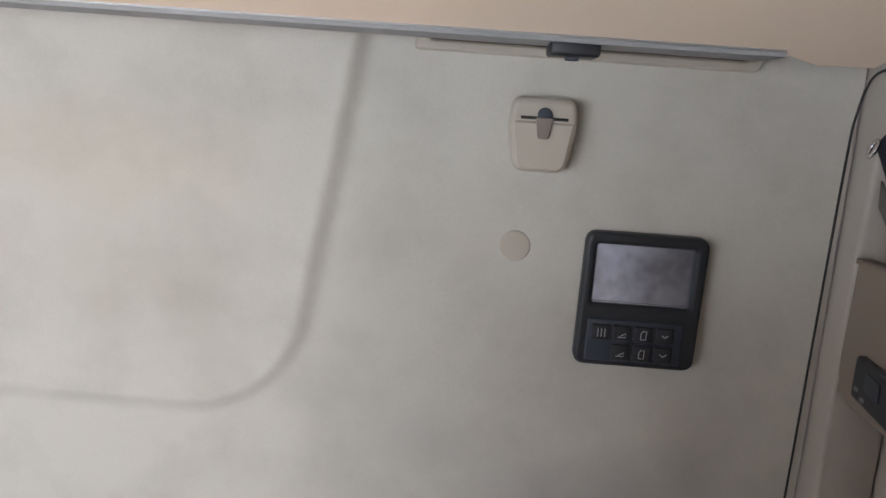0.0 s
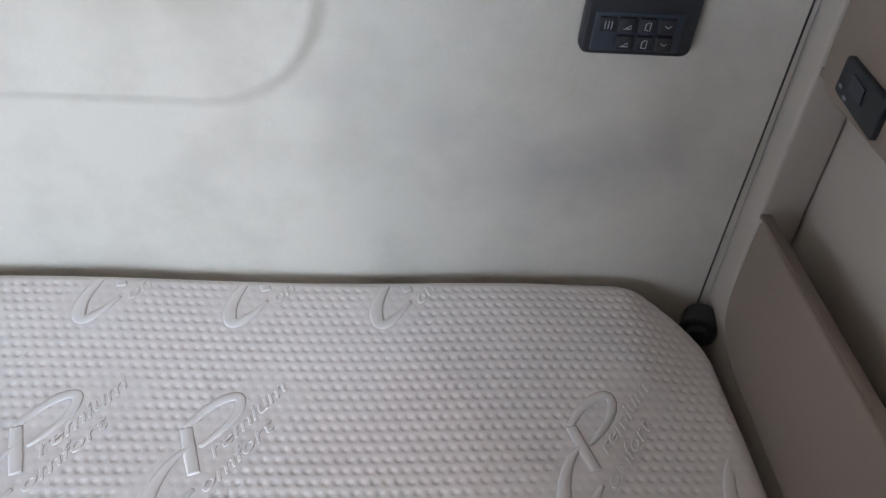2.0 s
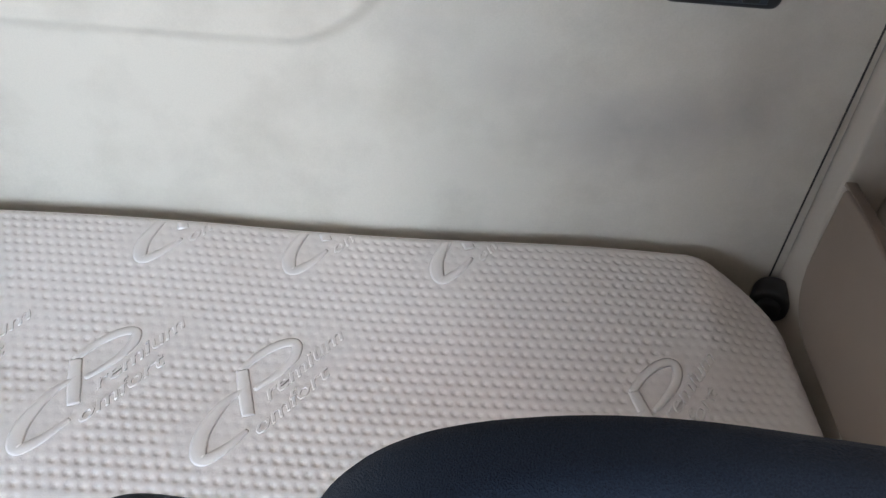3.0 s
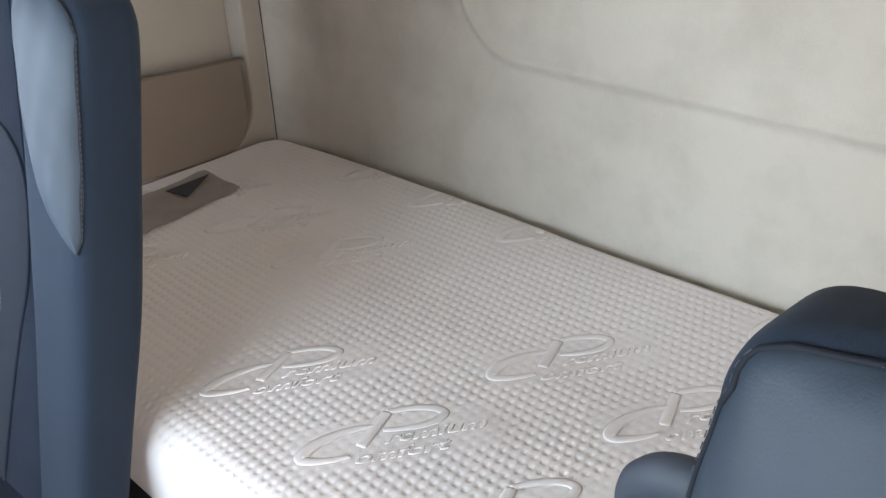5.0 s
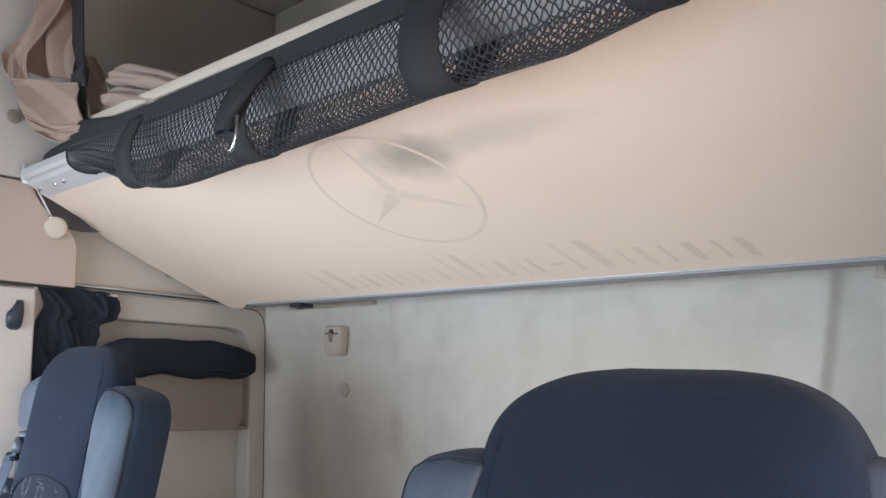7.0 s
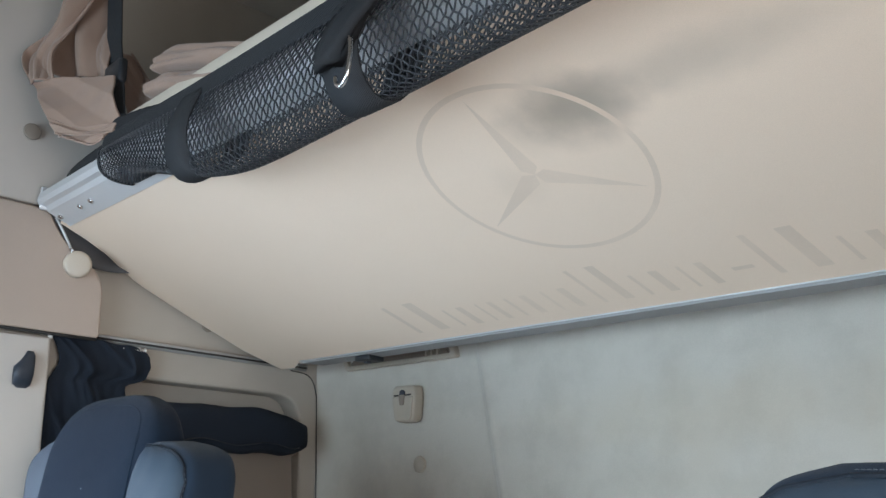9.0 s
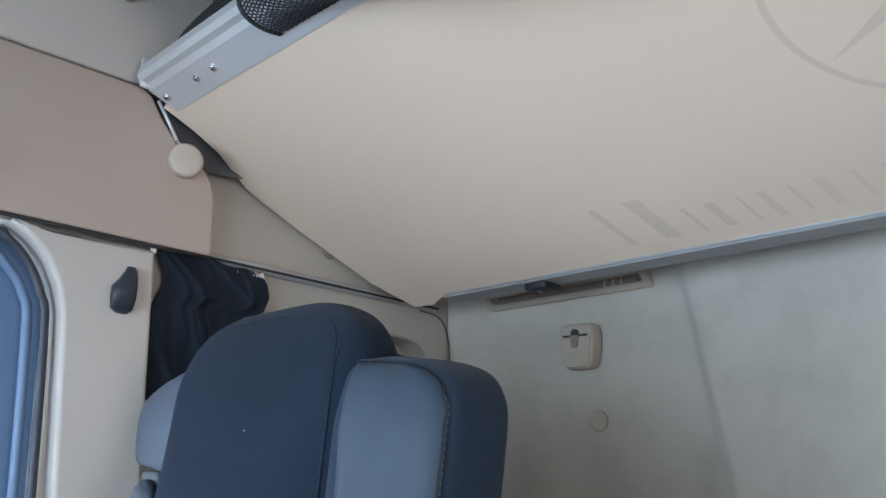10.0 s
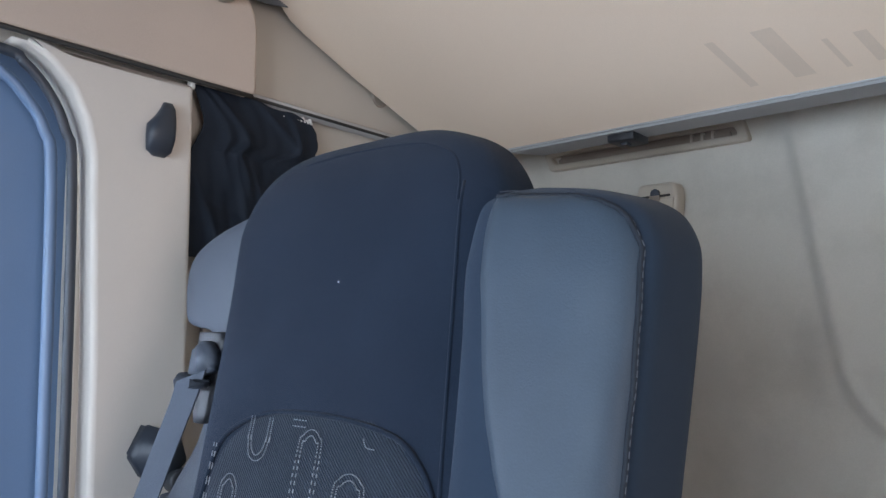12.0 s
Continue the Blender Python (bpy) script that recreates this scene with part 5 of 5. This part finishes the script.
part("end_stop", block(-1.058, -1.048, -0.697, -0.689, 1.552, 1.566, 0.002), M_WHITE, track, "white end stop")


drape = thing("window_curtain", (-1.06, -0.65, 1.0), "black gathered side curtain tied back at the pillar", "curtain")
n_across, drop_rows = 90, smooth_rows([(1.566, -0.690, -0.486), (1.545, -0.677, -0.478), (1.520, -0.668, -0.475), (1.503, -0.672, -0.478), (1.494, -0.677, -0.492), (1.484, -0.682, -0.520), (1.472, -0.687, -0.528), (1.42, -0.690, -0.534),
                                       (1.37, -0.690, -0.545), (1.334, -0.690, -0.555)], 9)
# creases: start and end as (share of width, depth below the rail), height, half width
CREASES = [((0.03, 0.0), (0.36, 0.11), 0.014, 0.075), ((0.16, 0.01), (0.62, 0.13), 0.013, 0.060), ((0.34, 0.06), (0.66, 0.19), 0.013, 0.085), ((0.52, 0.0), (0.86, 0.065), 0.010, 0.05),
           ((0.78, 0.01), (0.84, 0.075), 0.010, 0.05), ((0.0, 0.11), (0.42, 0.24), 0.013, 0.09), ((0.10, 0.15), (0.80, 0.17), -0.006, 0.05), ((0.60, 0.09), (0.90, 0.20), 0.009, 0.06)]
cv = []
for z, ya, yb in drop_rows:
    for k in range(n_across):
        t = k / (n_across - 1)
        drop = 1.562 - z
        fold = 0.0007 * math.sin(31 * t + 24 * drop) + 0.0006 * math.sin(47 * t - 60 * drop + 1)
        for (t0, d0), (t1, d1), high, wide in CREASES:
            dt, dd = t1 - t0, (d1 - d0) * 4
            along = ((t - t0) * dt + (drop - d0) * 4 * dd) / (dt * dt + dd * dd)
            off = ((t - t0) * dd - (drop - d0) * 4 * dt) / math.hypot(dt, dd) / wide
            fade = max(0.0, 1 - max(0.0, abs(along - 0.5) - 0.35) / 0.4)
            fold += high * fade * math.exp(-abs(off) ** 1.3 * (1.0 if off > 0 else 2.6))
        tatter = (0.003 * math.sin(70 * z) + 0.0015 * math.sin(190 * z + 1)) * t ** 8
        cv.append((-1.064 + 0.6 * fold - 0.006 * t, ya + (yb - ya) * t + tatter, z - 0.010 * t ** 3 * math.exp(-((z - 1.562) / 0.02) ** 2) + 0.003 * math.sin(17 * t) * t))
rows_n = len(cv) // n_across
cloth = shell("drape", cv, [(i * n_across + k, i * n_across + k + 1, (i + 1) * n_across + k + 1, (i + 1) * n_across + k) for i in range(rows_n - 1) for k in range(n_across - 1)], M_CURTAIN, drape)
cloth.modifiers.new("thickness", "SOLIDIFY").thickness = 0.0015

# pull cord with a round knob
cord = thing("pull_cord", (-1.028, -0.664, 1.68), "round ivory pull knob on a short cord at the bunk end", "pull cord")
tube("cord", [(-1.037, -0.708, 1.790), (-1.034, -0.694, 1.765), (-1.030, -0.672, 1.724)], 0.0028, M_ALU, cord, "grey cord")
part("ferrule", cylinder((-1.031, -0.677, 1.732), (-1.029, -0.668, 1.718), 0.0042, 0.0042, 12), M_STEEL, cord)
part("knob", cylinder((-1.036, -0.660, 1.702), (-1.010, -0.668, 1.699), 0.0265, 0.0265, 32, 0.007), M_IVORY, cord)
# dark cloth web between bunk end and trim
web = thing("bunk_end_web", (-1.05, -0.62, 1.70), "dark grey cloth web at the end of the upper bunk", "cloth web")
LOW = smooth_rows([(-0.73, 1.775), (-0.70, 1.738), (-0.66, 1.716), (-0.60, 1.706), (-0.545, 1.711), (-0.505, 1.722)], 5)
HIGH = smooth_rows([(-0.73, 1.800), (-0.69, 1.806), (-0.64, 1.796), (-0.58, 1.774), (-0.53, 1.752), (-0.495, 1.736)], 5)
wv = [(-1.0535 + 0.0022 * math.sin(9 * k / 7 + 0.35 * i) - 0.004 * math.sin(math.pi * k / 7), LOW[i][0] + (HIGH[i][0] - LOW[i][0]) * k / 7, LOW[i][1] + (HIGH[i][1] - LOW[i][1]) * k / 7) for i in range(len(LOW)) for k in range(8)]
cloth = shell("web", wv, [(i * 8 + k, i * 8 + k + 1, i * 8 + 9 + k, i * 8 + 8 + k) for i in range(len(LOW) - 1) for k in range(7)], M_WEB, web)
cloth.modifiers.new("thickness", "SOLIDIFY").thickness = 0.002


def bag(sign, y0, y1, z0, z1, x_mid, deep, name, label, sag, seed):
    rng = random.Random(seed)
    T = thing(name, (sign * x_mid, (y0 + y1) / 2, z0), label, "bag")
    rings = []
    for k in range(29):
        t = k / 28
        y = y0 + (y1 - y0) * t
        end = min(1.0, 5.0 * min(t, 1 - t) + 0.35) ** 0.6
        mid_z = (z0 + z1) / 2 + sag * math.sin(math.pi * t) + 0.004 * math.sin(17 * t + seed)
        hz, hx = (z1 - z0) / 2 * end * (1 + 0.05 * math.sin(13 * t)), deep * end * (1 + 0.08 * math.sin(9 * t + 1))
        ring = []
        for q in range(24):
            w = 2 * math.pi * q / 24
            c, s = math.cos(w), math.sin(w)
            crease = 1 + 0.035 * math.sin(3 * w + 15 * t + seed) + rng.uniform(-0.012, 0.012)
            ring.append(Vector((sign * (x_mid + SLOPE * (y + 0.28)) + hx * crease * math.copysign(abs(c) ** 0.7, c), y, mid_z + hz * crease * math.copysign(abs(s) ** 0.7, s))))
        rings.append(ring)
    shell("pouch", *loft_data(rings), M_CURTAIN, T)
    tube("seam", [ring[14 if sign > 0 else 22] for ring in rings[3:-2]], 0.0013, M_BLACK, T, "stitched edge seam", n=5)
    return T


bag(-1, -0.52, -0.082, 1.352, 1.450, 1.050, 0.034, "black_pouch", "long black cloth pouch tucked into the upper side pocket", 0.006, 2)
lean_side(1)
LEAN["now"] = Matrix.Translation((0, 0.028, 0)) @ LEAN["now"]
right_bag = thing("black_bag", (1.07, -0.40, 1.372), "black cloth bag with pale printed tape in the side pocket", "bag")
bag_rings = []
for k in range(36):
    t = k / 35
    y = -0.176 - 0.45 * t
    up = float(np.interp(t, [0, 0.03, 0.22, 1], [1.486, 1.494, 1.524, 1.552])) + 0.003 * math.sin(19 * t)
    lo = float(np.interp(t, [0, 0.07, 0.12, 0.40, 0.6, 1], [1.470, 1.444, 1.450, 1.396, 1.376, 1.372]))
    deep = 0.008 + 0.026 * min(1.0, 3 * t)
    bag_rings.append([Vector((1.068 + deep * math.copysign(abs(math.cos(w)) ** 0.7, math.cos(w)) * (1 + 0.07 * math.sin(4 * w + 11 * t)), y + 0.004 * math.sin(3 * w),
                              (up + lo) / 2 + (up - lo) / 2 * math.copysign(abs(math.sin(w)) ** 0.75, math.sin(w)))) for w in (2 * math.pi * q / 24 for q in range(24))])
shell("pouch", *loft_data(bag_rings), M_CURTAIN, right_bag)
shell("label", *band([(1.050, -0.220, 1.438), (1.040, -0.27, 1.418), (1.036, -0.33, 1.392), (1.036, -0.42, 1.366)], (0.001, 0.004, 0.0120), 0.0015), M_LABEL, right_bag, "pale printed tape")
tube("metal_ring", [(1.056 + 0.003 * math.sin(w), -0.178 + 0.006 * math.cos(w), 1.478 + 0.008 * math.sin(w)) for w in (2 * math.pi * q / 14 for q in range(14))], 0.0020, M_STEEL, right_bag, "worn bright ring", closed=True)


lean_side(1)
LEAN["now"] = Matrix.Translation((0, -0.006, 0)) @ LEAN["now"]
switch = thing("pocket_switch_panel", (1.085, -0.20, 1.23), "black plastic heater switch panel on the pocket front", "switch panel")
sw = plate(rounded([(-0.237, 1.2215), (-0.136, 1.2315), (-0.136, 1.2755), (-0.237, 1.2700)], 0.006), [], side_plane(1, 1.100 - 0.013, SLOPE), 0.012, 0.003)
put("panel", sw, M_BLACK, switch)
put("display", plate(rounded([(-0.198, 1.243), (-0.166, 1.2465), (-0.164, 1.265), (-0.196, 1.2615)], 0.002), [], side_plane(1, 1.100 - 0.0195, SLOPE), 0.002), M_NAVY, switch, "small dark display")
for y, z in ((-0.150, 1.243), (-0.165, 1.236)):
    put("button", plate(rounded([(y - 0.004, z - 0.0022), (y + 0.004, z - 0.0022), (y + 0.004, z + 0.0022), (y - 0.004, z + 0.0022)], 0.001), [], side_plane(1, 1.100 - 0.0195, SLOPE), 0.002), M_STITCH, switch, "pale button mark")


# ---------------------------------------------------------------- cloth stowed over the bunk
def crease(a):
    """A triangular wave between -1 and 1."""
    return 4 * abs((a / (2 * math.pi)) % 1.0 - 0.5) - 1


lean_none(0.014, 0.010, 0.023)
brown = thing("brown_curtain", (-0.95, -0.74, 1.94), "brown cloth cab curtain gathered and hanging beside the bunk", "curtain")


def cloth_patch(name, edge_a, edge_b, pleats, high, parent, phase=0.0, skew=0.5):
    """A creased sheet of cloth stretched between two edges, its pleats running along them."""
    m, n = 40, 64
    ends = []
    for edge in (edge_a, edge_b):
        fine = np.array(smooth_rows(edge, 12))
        pick = np.linspace(0, len(fine) - 1, m)
        ends.append([Vector([float(np.interp(q, range(len(fine)), fine[:, c])) for c in range(3)]) for q in pick])
    out = (ends[0][-1] - ends[0][0]).cross(ends[1][m // 2] - ends[0][m // 2]).normalized()
    if out.y > 0:
        out = -out
    verts = []
    for i in range(m):
        t = i / (m - 1)
        for j in range(n):
            s = j / (n - 1)
            wave = 2 * math.pi * pleats * (s + 0.06 * math.sin(5 * t + phase)) + skew * 6 * t + phase
            lift = high * (0.65 * crease(wave) + 0.35 * math.sin(wave)) * (0.55 + 0.45 * math.sin(3 * t + 2 * s + phase))
            lift += 0.07 * high * crease(2.7 * wave + 9 * t) + 0.45 * high * crease(7 * t - 5 * s + phase)
            verts.append(ends[0][i].lerp(ends[1][i], s) + out * lift)
    ob = shell(name, verts, [(i * n + j, i * n + j + 1, (i + 1) * n + j + 1, (i + 1) * n + j) for i in range(m - 1) for j in range(n - 1)], M_BROWN, parent)
    ob.modifiers.new("thickness", "SOLIDIFY").thickness = 0.003
    return ob


cloth_patch("drape", [(-0.88, -0.78, 2.25), (-0.905, -0.805, 2.141), (-0.958, -0.835, 2.084), (-0.908, -0.833, 2.004)],
            [(-0.801, -0.755, 2.225), (-0.855, -0.775, 2.134), (-0.892, -0.8, 2.071), (-0.858, -0.812, 2.008)], 1.7, 0.017, brown, 0.4)
cloth_patch("lower_fold", [(-0.907, -0.834, 2.008), (-0.855, -0.813, 2.007), (-0.785, -0.79, 1.988), (-0.703, -0.77, 1.973)],
            [(-0.82, -0.825, 1.904), (-0.777, -0.8, 1.889), (-0.721, -0.782, 1.877), (-0.667, -0.768, 1.876)], 0.9, 0.011, brown, 2.0, 0.3)
cloth_patch("hem_fold", [(-0.83, -0.826, 1.916), (-0.758, -0.797, 1.884), (-0.669, -0.767, 1.875)],
            [(-0.811, -0.82, 1.886), (-0.732, -0.795, 1.862), (-0.676, -0.775, 1.862)], 1.5, 0.005, brown, 1.0, 0.2)
cloth_patch("hem_fold", [(-0.807, -0.815, 1.882), (-0.758, -0.795, 1.869), (-0.699, -0.775, 1.865)],
            [(-0.777, -0.815, 1.868), (-0.727, -0.795, 1.848), (-0.704, -0.778, 1.853)], 1.2, 0.005, brown, 3.0, 0.2)
cloth_patch("inner_drape", [(-0.940, -0.750, 2.290), (-0.955, -0.772, 2.150), (-0.945, -0.792, 2.043)],
            [(-0.818, -0.71, 2.256), (-0.803, -0.725, 2.116), (-0.758, -0.745, 1.996)], 2.2, 0.020, brown, 5.0, 0.15)
blanket = thing("folded_blanket", (-0.55, -0.60, 1.877), "brown cloth folded in soft layers on the upper bunk", "blanket")


def folded_roll(path, thick, wide, phase):
    """Cloth rolled flat along a path, with crisp creases running along it."""
    rings = []
    pts = smooth_rows(path, 16)
    for i, (x, y, z) in enumerate(pts):
        t = i / (len(pts) - 1)
        end = min(1.0, 0.30 + 5.0 * min(t, 1 - t)) ** 0.6
        ring = []
        for q in range(80):
            w = 2 * math.pi * q / 80
            r = 1 + 0.10 * crease(5 * w + 2.2 * t + phase) + 0.06 * crease(9 * w - 3.5 * t) + 0.05 * crease(3 * w + 14 * t + phase)
            ring.append(Vector((x + 0.012 * crease(2 * w + phase) * (2 * t - 1), y + wide * end * r * math.cos(w), z + thick * end * r * math.sin(w))))
        rings.append(ring)
    return shell("folded_roll", *loft_data(rings), M_BROWN, blanket)


folded_roll([(-0.625, -0.690, 1.970), (-0.56, -0.690, 1.962), (-0.43, -0.688, 1.922), (-0.30, -0.685, 1.872)], 0.027, 0.055, 0.5)
folded_roll([(-0.650, -0.700, 1.925), (-0.56, -0.705, 1.915), (-0.47, -0.700, 1.890), (-0.36, -0.695, 1.862)], 0.026, 0.050, 2.1)
cloth_patch("folded_end", [(-0.791, -0.7, 2.068), (-0.713, -0.7, 1.986), (-0.621, -0.7, 1.907)],
            [(-0.827, -0.715, 2.071), (-0.78, -0.72, 1.99), (-0.722, -0.73, 1.916)], 1.6, 0.008, blanket, 1.2, 0.3)
hang = thing("roof_strap", (-0.70, -0.735, 1.86), "black webbing strap with buckle from roof to bunk", "strap")
shell("webbing", *band([(-0.84, -0.735, 2.455), (-0.765, -0.745, 2.06), (-0.722, -0.752, 1.95), (-0.695, -0.757, 1.868)], (0.030, 0, -0.006), 0.003), M_STRAP, hang, smooth=False)
part("buckle", block(-0.765, -0.700, -0.760, -0.744, 1.965, 2.010, 0.005), M_BLACK, hang)
tail_rings = []
for k, (x, y, z, r) in enumerate(smooth_rows([(-0.735, -0.757, 1.885, 0.012), (-0.690, -0.760, 1.872, 0.026), (-0.640, -0.762, 1.860, 0.024), (-0.570, -0.764, 1.852, 0.017), (-0.500, -0.765, 1.850, 0.008)], 6)):
    tail_rings.append([Vector((x, y + 0.35 * r * math.cos(w), z + r * math.sin(w) * (1 + 0.2 * crease(3 * w + 0.4 * k)))) for w in (2 * math.pi * q / 28 for q in range(28))])
shell("strap_tail", *loft_data(tail_rings), M_COVER, hang, "bunched black strap tail")
